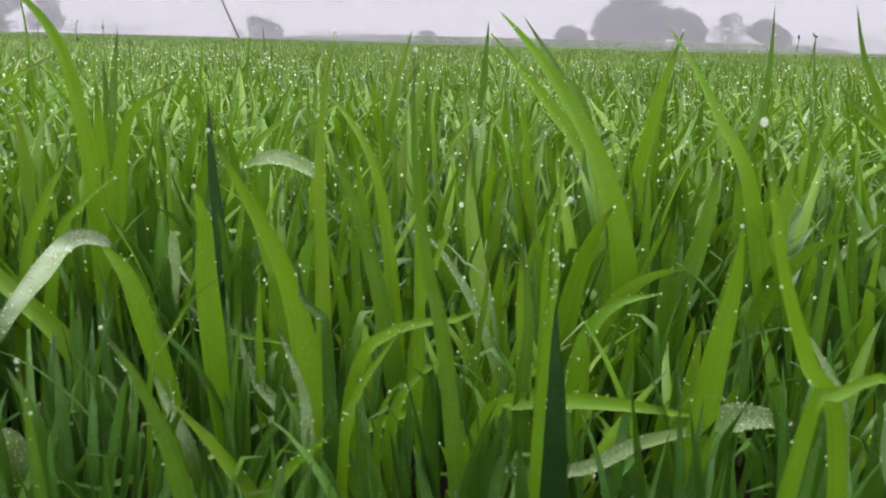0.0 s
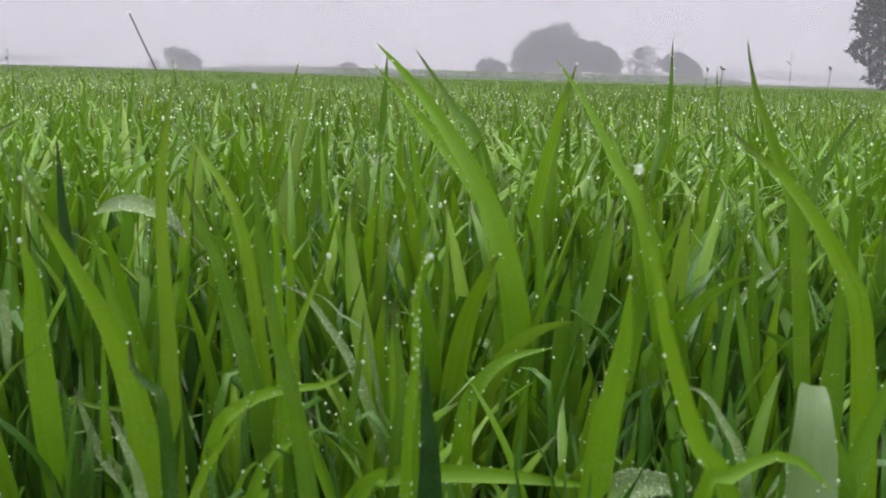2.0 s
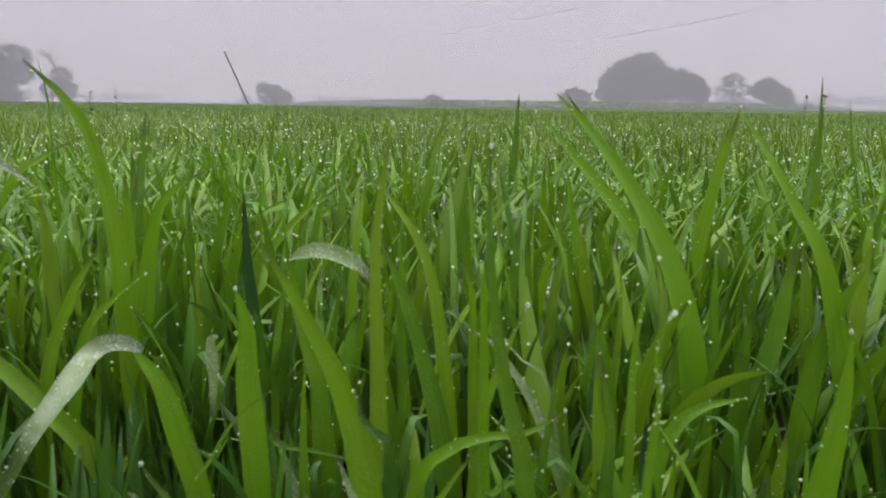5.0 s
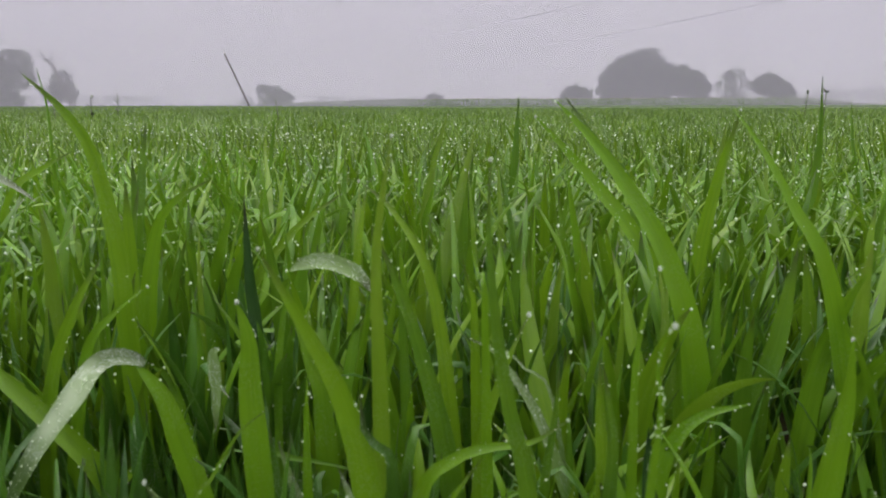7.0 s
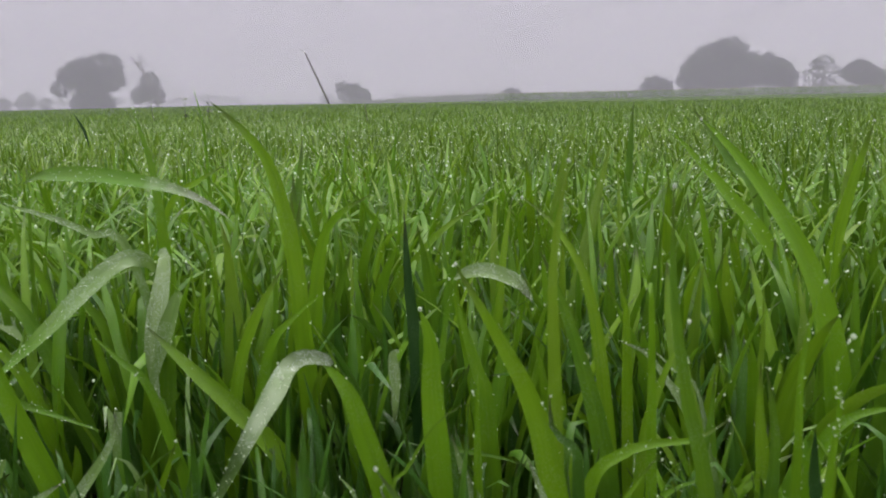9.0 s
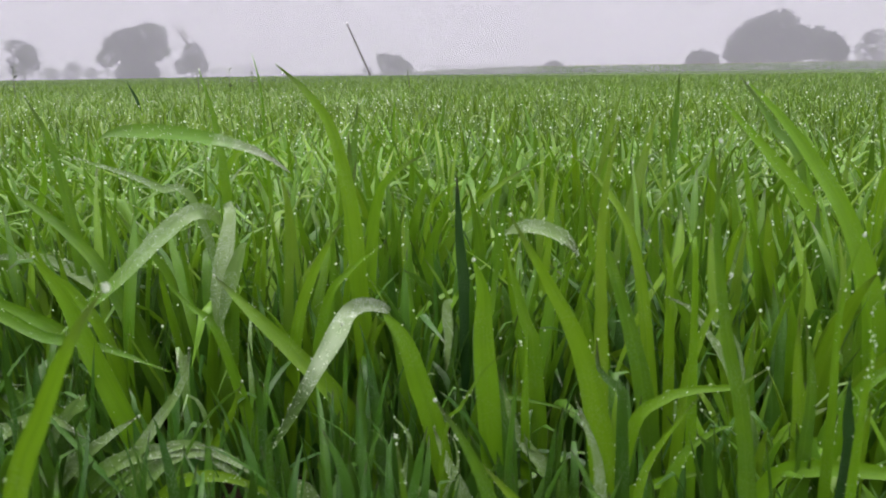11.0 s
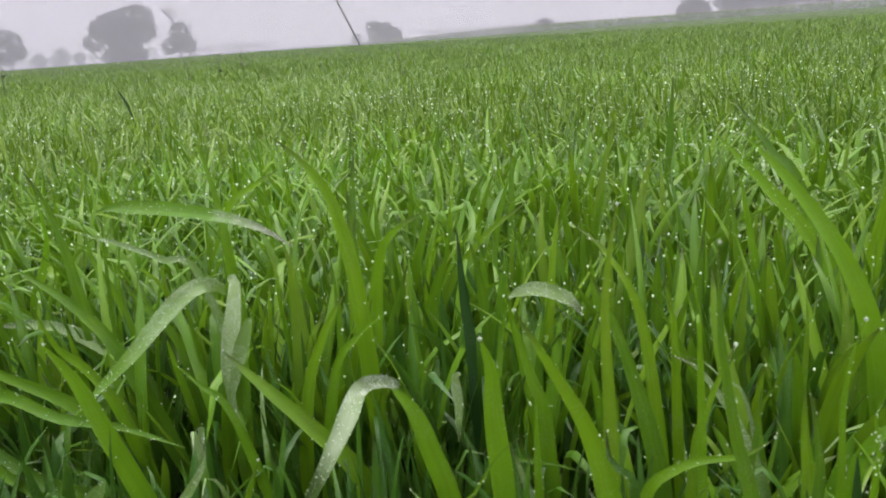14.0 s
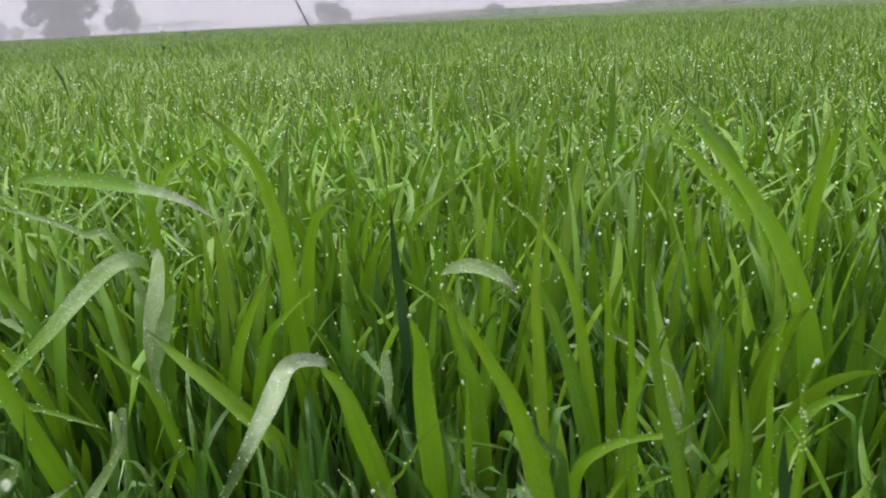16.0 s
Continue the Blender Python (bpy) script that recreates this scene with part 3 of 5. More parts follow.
# ---- wheat ----
def wheat_stuff(name, label, seed, spots, leaves, sections, widen=1.0, tall=1.0, flat=False, material=None, bent=0.16, lie=0.75):
    """One joined sheet of wheat: leaves a tiller at the given spots (n, 2)."""
    rng = np.random.default_rng(seed)
    root = np.repeat(spots, leaves, axis=0)
    n = len(root)
    tier = np.tile(np.linspace(0, 1, leaves), len(spots))
    z = (0.015 + 0.085 * tier + rng.uniform(0, 0.03, n)) * tall
    low = fall(np.hypot(root[:, 0], root[:, 1]))
    lean = (np.abs(rng.normal(0.20, 0.18, n)) + 0.12 * (1 - tier)) * lie
    curve = (np.abs(rng.normal(0.45, 0.45, n)) + 0.7 * (rng.random(n) < 0.28)) * lie
    kink = np.where(rng.random(n) < bent, rng.uniform(0.45, 0.8, n), 2.0)
    az = rng.uniform(0, 2 * np.pi, n)
    length = rng.normal(0.185, 0.035, n).clip(0.09, 0.26) * tall * (1 + 0.22 * (lie > 0.9))
    top = np.where(rng.random(n) < 0.02, 0.32, 0.285) * max(tall, 0.6)
    length = np.minimum(length, (top - z) / np.cos(np.minimum(lean, 1.0)))
    width = rng.normal(0.0098, 0.0022, n).clip(0.0055, 0.016) * widen
    mid, side, normal, w = grow(rng, np.column_stack([root + rng.normal(0, 0.006, (n, 2)), z + low]), length, width, lean, curve, az, sections, kink)
    verts, faces, uvs = blade_strips(mid, side, w) if flat else blade_sheets(mid, side, normal, w)
    ob = new(name, mesh_from(name, verts, faces, material or M_CROP, uvs))
    return tagged(ob, label, "wheat", "wheat crop", "stuff"), mid


def spots_in(rng, density, keep, x0, x1, y0, y1):
    n = int(density * (x1 - x0) * (y1 - y0))
    p = np.column_stack([rng.uniform(x0, x1, n), rng.uniform(y0, y1, n)])
    return p[keep(p[:, 0], p[:, 1])]


def fan(near, far, left=0.95, right=0.72, edge=0.35):
    """The part of the field between two distances ahead, as wide as the walk sees."""
    return lambda x, y: (np.hypot(x, y) > near) & (np.hypot(x, y) <= far) & (x > -left * y - edge) & (x < right * y + edge) & (y > 0)


def ahead(near, far, left=0.95, right=0.72, edge=0.2):
    """A strip straight across, close to the walk."""
    return lambda x, y: (y > near) & (np.hypot(x, y) <= far) & (x > -left * y - edge) & (x < right * y + edge)


rng = np.random.default_rng(7)
NEAR = 1.05


def far_edge(x):
    """Where the wheat ends: close by on one side, far off on the other, along a straight border."""
    return np.where(x > 4.5, 19.0, 19.0 + (4.5 - x) * 1.75)


def inside(keep):
    return lambda x, y: keep(x, y) & (y < far_edge(x))


def lodged(near, far):
    """The side of the field where wet leaves have sunk over one another."""
    return lambda x, y: fan(near, far)(x, y) & (x < -0.24 * y + 0.1 * np.sin(3 * y))


_, close_mid = wheat_stuff("wheat_crop", "dense knee-high green wheat wet with dew", 50, spots_in(rng, 520, fan(NEAR, 1.75), -2, 2, 0, 2), 5, 10, 1.0, 1.0, False, M_LEAF, 0.26, 1.15)
_, near_mid = wheat_stuff("wheat_crop", "dense green wheat wet with dew", 51, spots_in(rng, 560, fan(1.75, 2.9), -3, 3, 0, 3), 5, 8, 0.78, bent=0.22, lie=1.05)
_, mid_mid = wheat_stuff("wheat_crop", "dense green wheat wet with dew, farther out", 52, spots_in(rng, 270, fan(2.9, 7.0), -7, 6, 0, 7), 5, 6, 0.72, 0.99, True, bent=0.30, lie=1.3)
wheat_stuff("wheat_crop", "green wheat stretching across the field", 53, spots_in(rng, 46, inside(fan(7.0, 20)), -20, 16, 0, 20), 5, 5, 1.5, 0.92, True, bent=0.3, lie=1.2)
wheat_stuff("wheat_crop", "green wheat stretching to the field's far edge", 54, spots_in(rng, 11, inside(fan(20, 50)), -48, 34, 0, 50), 4, 4, 3.2, 0.86, True)
wheat_stuff("wheat_crop", "green wheat stretching to the field's far edge", 65, spots_in(rng, 3, inside(fan(50, 120)), -90, 10, 0, 120), 4, 3, 9.0, 0.86, True)
# shade low among the stalks is put into the colour of these leaves
wheat_stuff("wheat_crop", "dark green lower wheat leaves, coloured darker for the shade among the stalks", 56, spots_in(rng, 820, ahead(0.74, NEAR), -1.3, 1.1, 0, 1.3), 4, 8, 0.9, 0.76, False, M_LOWER_SHADED, 0.15, 0.75)
wheat_stuff("wheat_crop", "dark green lower wheat leaves, coloured darker for the shade among the stalks", 57, spots_in(rng, 900, lambda x, y: (y > 0.25) & (y <= 0.74) & (x > -0.95 * y - 0.35) & (x < 0.72 * y + 0.3), -1.1, 0.9, 0, 0.9), 4, 7, 0.85, 0.50, False, M_LOWER_SHADED, 0.10, 0.45)
# two layers below the view, added to keep light off the stalks ahead
wheat_stuff("wheat_crop", "short wheat leaves below the view, added to block light", 67, spots_in(rng, 620, lambda x, y: (y > 0.12) & (y <= 0.42) & (np.abs(x) < 0.55), -0.6, 0.6, 0.1, 0.45), 4, 7, 0.9, 0.64, False, M_LOWER_SHADED, 0.10, 0.5)
wheat_stuff("wheat_crop", "short wheat leaves around the walk, unseen, added to block light", 59, spots_in(rng, 380, lambda x, y: (y > -0.3) & (y <= 0.25) & (np.hypot(x, y - 0.15) <= 0.5), -0.6, 0.6, -0.4, 0.4), 4, 6, 1.1, 0.72, True, M_LOWER_SHADED)
_, silver_mid = wheat_stuff("wheat_crop", "bent wheat leaves silvered with dew among the crop", 60, spots_in(rng, 75, fan(1.25, 5.5, edge=0.1), -5, 4, 0, 5.5), 2, 9, 0.62, 1.0, False, M_DEWY, 0.9, 1.1)
wheat_stuff("wheat_crop", "curved wheat leaves bent low by the dew", 61, spots_in(rng, 200, lambda x, y: (y > 0.8) & (y < 1.7) & (x < -0.22 * y) & (x > -0.95 * y - 0.1), -1.8, 0.0, 0, 1.8), 3, 9, 0.85, 1.0, False, M_LEAF, 0.6, 1.5)
wheat_stuff("wheat_crop", "wheat leaves sprawling across one another", 69, spots_in(rng, 130, lambda x, y: (y > 0.66) & (y < 1.25) & (x < -0.20 - 0.15 * y) & (x > -0.95 * y - 0.1), -1.4, 0.0, 0, 1.3), 3, 10, 1.15, 0.92, False, M_LEAF, 0.35, 2.1)
_, lodged_mid = wheat_stuff("wheat_crop", "fine wet wheat leaves sunk over one another", 66, spots_in(rng, 250, lodged(1.5, 6.0), -6.0, 0.2, 0, 6.0), 3, 8, 0.60, 1.10, False, M_ARCH, 0.8, 1.7)
# out of view, added to block low light from behind
wheat_stuff("wheat_crop", "unseen green wheat close behind the walk, added to block light", 62, spots_in(rng, 420, lambda x, y: (y < 0.04) & (y > -0.6), -0.7, 0.7, -0.6, 0.1), 4, 6, 1.0, 1.0, True)
wheat_stuff("wheat_crop", "low curved wheat leaves among the stalks", 63, spots_in(rng, 150, ahead(0.50, 0.95), -1.1, 0.9, 0, 1.0), 2, 9, 0.8, 0.62, False, M_LOWER_SHADED, 0.5, 1.3)
wheat_stuff("wheat_crop", "low wheat leaves silvered with dew", 64, spots_in(rng, 36, ahead(0.52, 0.95), -1.1, 0.9, 0, 1.0), 2, 9, 0.5, 0.66, False, M_DEWY, 0.7, 1.6)
# the field goes on beside and behind the walk
beside = lambda x, y: (y > 0.05) & (y < 1.1) & (np.hypot(x, y - 0.15) > 0.33) & ((x > 0.64 * y + 0.14) | (x < -0.97 * y - 0.14)) & (np.abs(x) < 1.3)
wheat_stuff("wheat_crop", "green wheat close beside the walk", 68, spots_in(rng, 520, beside, -1.3, 1.3, 0, 1.1), 4, 6, 1.1, 1.0, True)
behind = lambda x, y: ~fan(0.0, 30)(x, y) & (np.hypot(x, y - 0.15) > 0.40) & ((y < 0.2) | (np.hypot(x, y) > NEAR)) & (np.hypot(x, y) < 4)
wheat_stuff("wheat_crop", "green wheat on the near side of the field", 55, spots_in(rng, 210, behind, -4, 4, -4, 4), 3, 4, 2.2, 1.0, True)
around = lambda x, y: ~fan(0.0, 30)(x, y) & (np.hypot(x, y) >= 4) & (np.hypot(x, y) < 20)
wheat_stuff("wheat_crop", "green wheat around the near side of the field", 58, spots_in(rng, 9, around, -20, 20, -20, 20), 4, 3, 6.5, 0.95, True)


# ---- dew ----
def drops_mesh(name, centres, radii, fine, material=None):
    """Beads of water, slightly flattened, joined: icosahedra or finer balls."""
    bm = bmesh.new()
    if fine:
        bmesh.ops.create_icosphere(bm, subdivisions=fine, radius=1.0)
    else:
        bmesh.ops.create_cone(bm, segments=4, radius1=1.0, radius2=0.0, depth=1.0, cap_ends=False)
        for v in list(bm.verts):
            v.co.z = 1.0 if v.co.z > 0 else 0.0
        bmesh.ops.mirror(bm, geom=bm.verts[:] + bm.edges[:] + bm.faces[:], axis="Z", merge_dist=0.01)
        bm.verts.index_update()
    unit = np.array([v.co[:] for v in bm.verts])
    tris = np.array([[v.index for v in f.verts] for f in bm.faces])
    bm.free()
    n = len(centres)
    verts = (centres[:, None, :] + unit[None] * np.asarray(radii)[:, None, None] * [1, 1, 1.12]).reshape(-1, 3)
    faces = (tris[None] + np.arange(n)[:, None, None] * len(unit)).reshape(-1, 3)
    return mesh_from(name, verts, faces, material or M_DEW)


def drops_on(rng, mids, share, tips):
    """Places for drops on leaf centre lines (n, s, 3): hanging at a share of the tips, sitting along the blades."""
    n, s, _ = mids.shape
    some = mids[rng.random(n) < tips][:, -1] + [0, 0, -0.001]
    k = int(n * share)
    i, j = rng.integers(0, n, k), rng.integers(s // 3, s - 1, k)
    f = rng.random((k, 1))
    along = mids[i, j] * (1 - f) + mids[i, j + 1] * f + rng.normal(0, 0.0022, (k, 3)) + [0, 0, 0.0008]
    return np.concatenate([some, along])


# ---- single wheat plants close by ----
def stem_mesh(height, radius, rng):
    v, f = tube([(rng.normal(0, 0.002), rng.normal(0, 0.002), height * t - 0.01) for t in np.linspace(0, 1, 5)], list(np.linspace(radius, radius * 0.7, 5)), 6)
    return mesh_from("stem", v, f, M_STEM)


PLANT_LABEL = "young green wheat plant with long blades beaded with dew"
DROPS = []


def wheat_plant(seed, tall):
    """A plant of two tillers: stems and six blades."""
    rng = np.random.default_rng(seed)
    thing = tagged(new("wheat_plant"), PLANT_LABEL, "wheat", "wheat plants")
    lines = []
    for k in range(2):
        foot = rng.normal(0, 0.010, 2)
        st = child("stem", stem_mesh(rng.uniform(0.10, 0.15) * tall, 0.0021, rng), thing)
        st.location = (*foot, 0)
        n = 3
        tier = np.linspace(0, 1, n)
        root = np.column_stack([np.tile(foot, (n, 1)), (0.03 + 0.09 * tier) * tall])
        mid, side, normal, w = grow(rng, root, rng.normal(0.20, 0.03, n).clip(0.13, 0.28) * tall, rng.normal(0.0116, 0.0024, n).clip(0.0065, 0.017),
                                    np.abs(rng.normal(0.13, 0.11, n)) + 0.10 * (1 - tier), np.abs(rng.normal(0.3, 0.35, n)), rng.uniform(0, 6.3, n), 16,
                                    np.where(rng.random(n) < 0.02, rng.uniform(0.5, 0.8, n), 2.0))
        lines.append(mid)
        for i in range(n):
            v, f, uv = blade_sheets(mid[i:i + 1], side[i:i + 1], normal[i:i + 1], w[i:i + 1])
            child("leaf", mesh_from("leaf", v, f, M_LEAF, uv), thing)
    return thing, np.concatenate(lines)


rng = np.random.default_rng(19)
kinds = [wheat_plant(100 + i, rng.uniform(0.64, 0.84)) for i in range(36)]
spots = spots_in(rng, 700, ahead(0.74, NEAR, edge=0.12), -1.3, 1.1, 0, 1.3)
# a small gap round the dark blade
spots = spots[(np.abs(spots[:, 0] + 0.178) > 0.026) | (spots[:, 1] > 0.84)][:240]
low = spots_in(rng, 560, ahead(0.64, 0.74, edge=0.02), -0.06, 0.6, 0, 0.8)[:40]
for i, (x, y) in enumerate(np.concatenate([spots, low])):
    thing, lines = kinds[i % len(kinds)]
    m = pose(x, y, 0, rng.normal(0, 4), rng.normal(0, 4), rng.uniform(0, 360))
    if i >= len(spots):
        # shorter plants in front of the others
        m = m @ Matrix.Diagonal((0.9, 0.9, 0.62, 1))
    if i >= len(kinds):
        thing = copy_thing(thing, m)
    else:
        thing.matrix_basis = m
    flat = np.array(m)
    DROPS.append(lines @ flat[:3, :3].T + flat[:3, 3])


# ---- the blades that stand out ----
def through_nodes(nodes, count):
    """A smooth line through a few nodes, evenly stepped by length."""
    p = np.array(nodes, float)
    p = np.concatenate([[2 * p[0] - p[1]], p, [2 * p[-1] - p[-2]]])
    out = []
    for i in range(1, len(p) - 2):
        t = np.linspace(0, 1, 24, endpoint=False)[:, None]
        a, b, c, d = p[i - 1:i + 3]
        out.append(0.5 * (2 * b + (c - a) * t + (2 * a - 5 * b + 4 * c - d) * t ** 2 + (3 * b - a - 3 * c + d) * t ** 3))
    line = np.concatenate(out + [p[-2:-1]])
    far = np.r_[0, np.cumsum(np.linalg.norm(np.diff(line, axis=0), axis=1))]
    at = np.linspace(0, far[-1], count)
    return np.stack([np.interp(at, far, line[:, k]) for k in range(3)], -1)


def single_leaf(nodes, width, face=0.0, turn=0.0, material=None, label="", drops=(), blunt=1.0, dewy=1.2, fold=0.18, on=None, crease=0.45, collar=0.48):
    """One blade on its own stalk. nodes: from where it leaves the stalk to its tip. face: degrees by which its flat side
    turns away from the walk; turn: how much further it twists up to the tip. drops: (how far along, across -1..1, radius)."""
    rng = np.random.default_rng(int(abs(nodes[0][0] * 7919 + nodes[-1][2] * 104729 + nodes[-1][0] * 3571) * 1000) % 99991)
    nodes = [tuple(n) for n in nodes]
    if on is None and nodes[0][2] > 0.05 and nodes[1][2] > nodes[0][2] - 0.02:
        # the blade starts low on the stalk
        (ax, ay, az), (bx, by, bz) = nodes[0], nodes[1]
        k = (az - 0.035) / max(bz - az, 0.05) * 0.45
        nodes = [(ax + max(-0.05, min(0.05, (ax - bx) * k)), ay + 0.012, 0.035)] + nodes
    line = through_nodes(nodes, 26)
    s = np.linspace(0, 1, 26)
    along = np.gradient(line, axis=0)
    along /= np.linalg.norm(along, axis=1)[:, None]
    w = np.radians(face + turn * s + rng.normal(0, 14) * s ** 2 + 5 * np.sin(7 * s + rng.uniform(0, 6)))
    toward = np.column_stack([np.sin(w), -np.cos(w), 0 * w + 0.25])
    side = np.cross(along, toward)
    side /= np.linalg.norm(side, axis=1)[:, None]
    normal = np.cross(side, along)
    prof = np.minimum(1.0, collar + (1 - collar) * 3 * s) * np.clip(1 - s ** (2.4 * blunt), 0, 1) ** 0.8
    if on is not None:
        # a blade that breaks over begins in a narrow crease
        prof *= np.minimum(1.0, crease + 15.5 * crease * s)
    prof = prof * (1 + 0.05 * np.sin(9 * s + rng.uniform(0, 6)))
    wide = np.maximum(prof, 0.03)[None] * width
    foot = np.array([line[0, 0] + rng.normal(0, 0.006), line[0, 1] + rng.normal(0, 0.006) + 0.01, 0.0])
    thing = on
    if on is None:
        thing = tagged(new("wheat_plant"), label or PLANT_LABEL, "wheat", "wheat plants")
        thing.location = foot
    foot = np.array(thing.location)
    rel = line - foot
    v, f, uv = blade_sheets(rel[None], side[None], normal[None], wide, fold)
    if on is not None:
        uv = uv * [1, 0.4] + [0, 0.6]
    leaf = child("leaf", mesh_from("leaf", v, f, material or M_LEAF, uv), thing)
    if on is None:
        v, f = tube([(0, 0, -0.01), tuple(rel[0] * 0.5), tuple(rel[0]), tuple(rel[1])], [0.0024, 0.0022, 0.0020, 0.0012], 6)
        child("stem", mesh_from("stem", v, f, M_STEM), thing)
    elif label:
        leaf["label"] = label
    for at, across, r in drops:
        i = min(int(at * 25), 25)
        c = rel[i] + side[i] * across * wide[0, i] / 2 - normal[i] * 0.0005
        child("dew_drop", drops_mesh("dew_drop", c[None], [r * 0.55], 2), leaf, "clear round drop of dew")
    k = int(16 * dewy) if dewy < 2 else int(46 * dewy)
    at = rng.integers(6, 25, k)
    across = np.where(rng.random(k) < (0.25 if dewy < 2 else 0.7), rng.uniform(-0.9, 0.9, k), np.sign(rng.normal(0, 1, k)))
    lift = np.abs(across) * 0.18 * wide[0, at] + 0.0006 * np.sign(normal[at][:, 2])
    step = rng.random(k)[:, None] * (rel[np.minimum(at + 1, 25)] - rel[at])
    c = rel[at] + step + side[at] * (across * wide[0, at] * 0.5)[:, None] + normal[at] * lift[:, None]
    tagged(child("dew", drops_mesh("dew", c, (0.00020 + 0.00055 * rng.random(k) ** 2.5) * (0.75 if dewy >= 2 else 0.9), 1, M_BEADS), leaf), "row of tiny dew beads on the blade's edges", kind="stuff")
    return thing


single_leaf([(-0.245, 0.740, 0.190), (-0.249, 0.740, 0.251), (-0.262, 0.740, 0.311), (-0.281, 0.740, 0.340), (-0.306, 0.740, 0.362)], 0.0182, material=M_BRIGHT, label="tall pointed wheat blade standing above the crop")
level = single_leaf([(-0.496, 0.790, 0.130), (-0.488, 0.780, 0.220), (-0.476, 0.768, 0.300)], 0.0060, blunt=3)
single_leaf([(-0.478, 0.766, 0.303), (-0.455, 0.750, 0.3095), (-0.425, 0.734, 0.3125), (-0.381, 0.722, 0.312), (-0.331, 0.714, 0.305), (-0.303, 0.710, 0.296), (-0.284, 0.708, 0.284)], 0.0118, face=10, material=M_DEWTIP, label="bent wheat blade silvered with fine dew", drops=((0.9, 0.0, 0.0012), (0.8, 0.4, 0.001), (0.84, -0.3, 0.0012), (0.75, 0.2, 0.001)), blunt=1.2, dewy=2, on=level, crease=0.2)
single_leaf([(-0.514, 1.000, 0.144), (-0.479, 1.000, 0.254), (-0.445, 1.000, 0.282), (-0.413, 1.000, 0.299)], 0.0152, material=M_BRIGHT, label="bright yellow-green young wheat blade beaded with dew")
single_leaf([(-0.279, 0.818, 0.115), (-0.278, 0.818, 0.220), (-0.279, 0.818, 0.287)], 0.0208, material=M_BRIGHT)
single_leaf([(-0.256, 0.790, 0.176), (-0.246, 0.790, 0.251), (-0.232, 0.790, 0.275), (-0.205, 0.790, 0.291)], 0.0158, material=M_BRIGHT)
# a blade darkened by its material to look shaded
single_leaf([(-0.170, 0.780, 0.132), (-0.173, 0.780, 0.193), (-0.176, 0.780, 0.225), (-0.178, 0.780, 0.279)], 0.0154, material=M_SHADE_DARK, label="upright wheat blade with shade put into its dark green", blunt=0.75, dewy=0.2)
rolled = single_leaf([(-0.127, 0.635, 0.136), (-0.131, 0.635, 0.191), (-0.131, 0.635, 0.221), (-0.137, 0.635, 0.241)], 0.0143, material=M_BRIGHT, label="bright yellow-green young wheat blade beaded with dew", drops=((1.0, 0.0, 0.0024), (0.95, 0.8, 0.0014)), blunt=3)
single_leaf([(-0.056, 0.572, 0.160), (-0.067, 0.572, 0.209), (-0.083, 0.572, 0.242), (-0.105, 0.572, 0.280)], 0.0161, material=M_BRIGHT, drops=((1.0, 0.0, 0.0018),))
single_leaf([(-0.090, 1.034, 0.182), (-0.075, 1.034, 0.280), (-0.060, 1.034, 0.335)], 0.0132)
single_leaf([(-0.058, 0.614, 0.194), (-0.059, 0.614, 0.271), (-0.051, 0.614, 0.328)], 0.0100, drops=((1.0, 0.0, 0.0018),))
single_leaf([(-0.032, 0.690, 0.140), (-0.048, 0.690, 0.205), (-0.062, 0.690, 0.245), (-0.071, 0.690, 0.266)], 0.0145, drops=((0.5, -0.6, 0.0012), (0.7, 0.4, 0.0010)))
arching = single_leaf([(-0.144, 0.730, 0.158), (-0.140, 0.730, 0.203), (-0.133, 0.730, 0.239)], 0.0059, blunt=2)
single_leaf([(-0.131, 0.720, 0.241), (-0.125, 0.720, 0.245), (-0.112, 0.720, 0.248), (-0.098, 0.720, 0.245), (-0.087, 0.720, 0.239), (-0.079, 0.720, 0.227)], 0.0106, material=M_DEWY, label="bent wheat blade silvered with fine dew", blunt=1.5, dewy=2, on=arching, crease=0.3)
single_leaf([(-0.030, 0.698, 0.162), (-0.042, 0.698, 0.242), (-0.063, 0.698, 0.281), (-0.083, 0.698, 0.299)], 0.0104, label="bent wheat blade silvered with fine dew", drops=((1.0, 0.0, 0.0018),), dewy=1.6)
single_leaf([(0.016, 0.550, 0.174), (0.006, 0.550, 0.223), (-0.001, 0.550, 0.276), (-0.002, 0.550, 0.321)], 0.0120, face=8, blunt=0.55, drops=((1.0, 0.0, 0.0018),))
single_leaf([(-0.005, 1.316, 0.143), (-0.001, 1.316, 0.259), (0.004, 1.316, 0.352)], 0.0160, label="tall pointed wheat blade standing above the crop")
single_leaf([(0.122, 0.760, 0.178), (0.103, 0.760, 0.244), (0.077, 0.760, 0.289), (0.053, 0.760, 0.321), (0.031, 0.760, 0.344)], 0.0200, material=M_BRIGHT, label="tall pointed wheat blade standing above the crop", drops=((1.0, 0.0, 0.0018),))
single_leaf([(0.110, 1.000, 0.253), (0.084, 1.000, 0.294), (0.064, 1.000, 0.324), (0.047, 1.000, 0.348)], 0.0157, label="tall pointed wheat blade standing above the crop")
single_leaf([(0.128, 0.890, 0.176), (0.100, 0.890, 0.237), (0.070, 0.890, 0.276), (0.043, 0.890, 0.307), (0.020, 0.890, 0.332)], 0.0173, material=M_BRIGHT, label="tall pointed wheat blade standing above the crop", drops=((1.0, 0.0, 0.0018),), dewy=2.5)
single_leaf([(0.208, 0.770, 0.222), (0.182, 0.770, 0.276), (0.160, 0.770, 0.314), (0.142, 0.770, 0.338)], 0.0154, material=M_BRIGHT, label="tall pointed wheat blade standing above the crop")
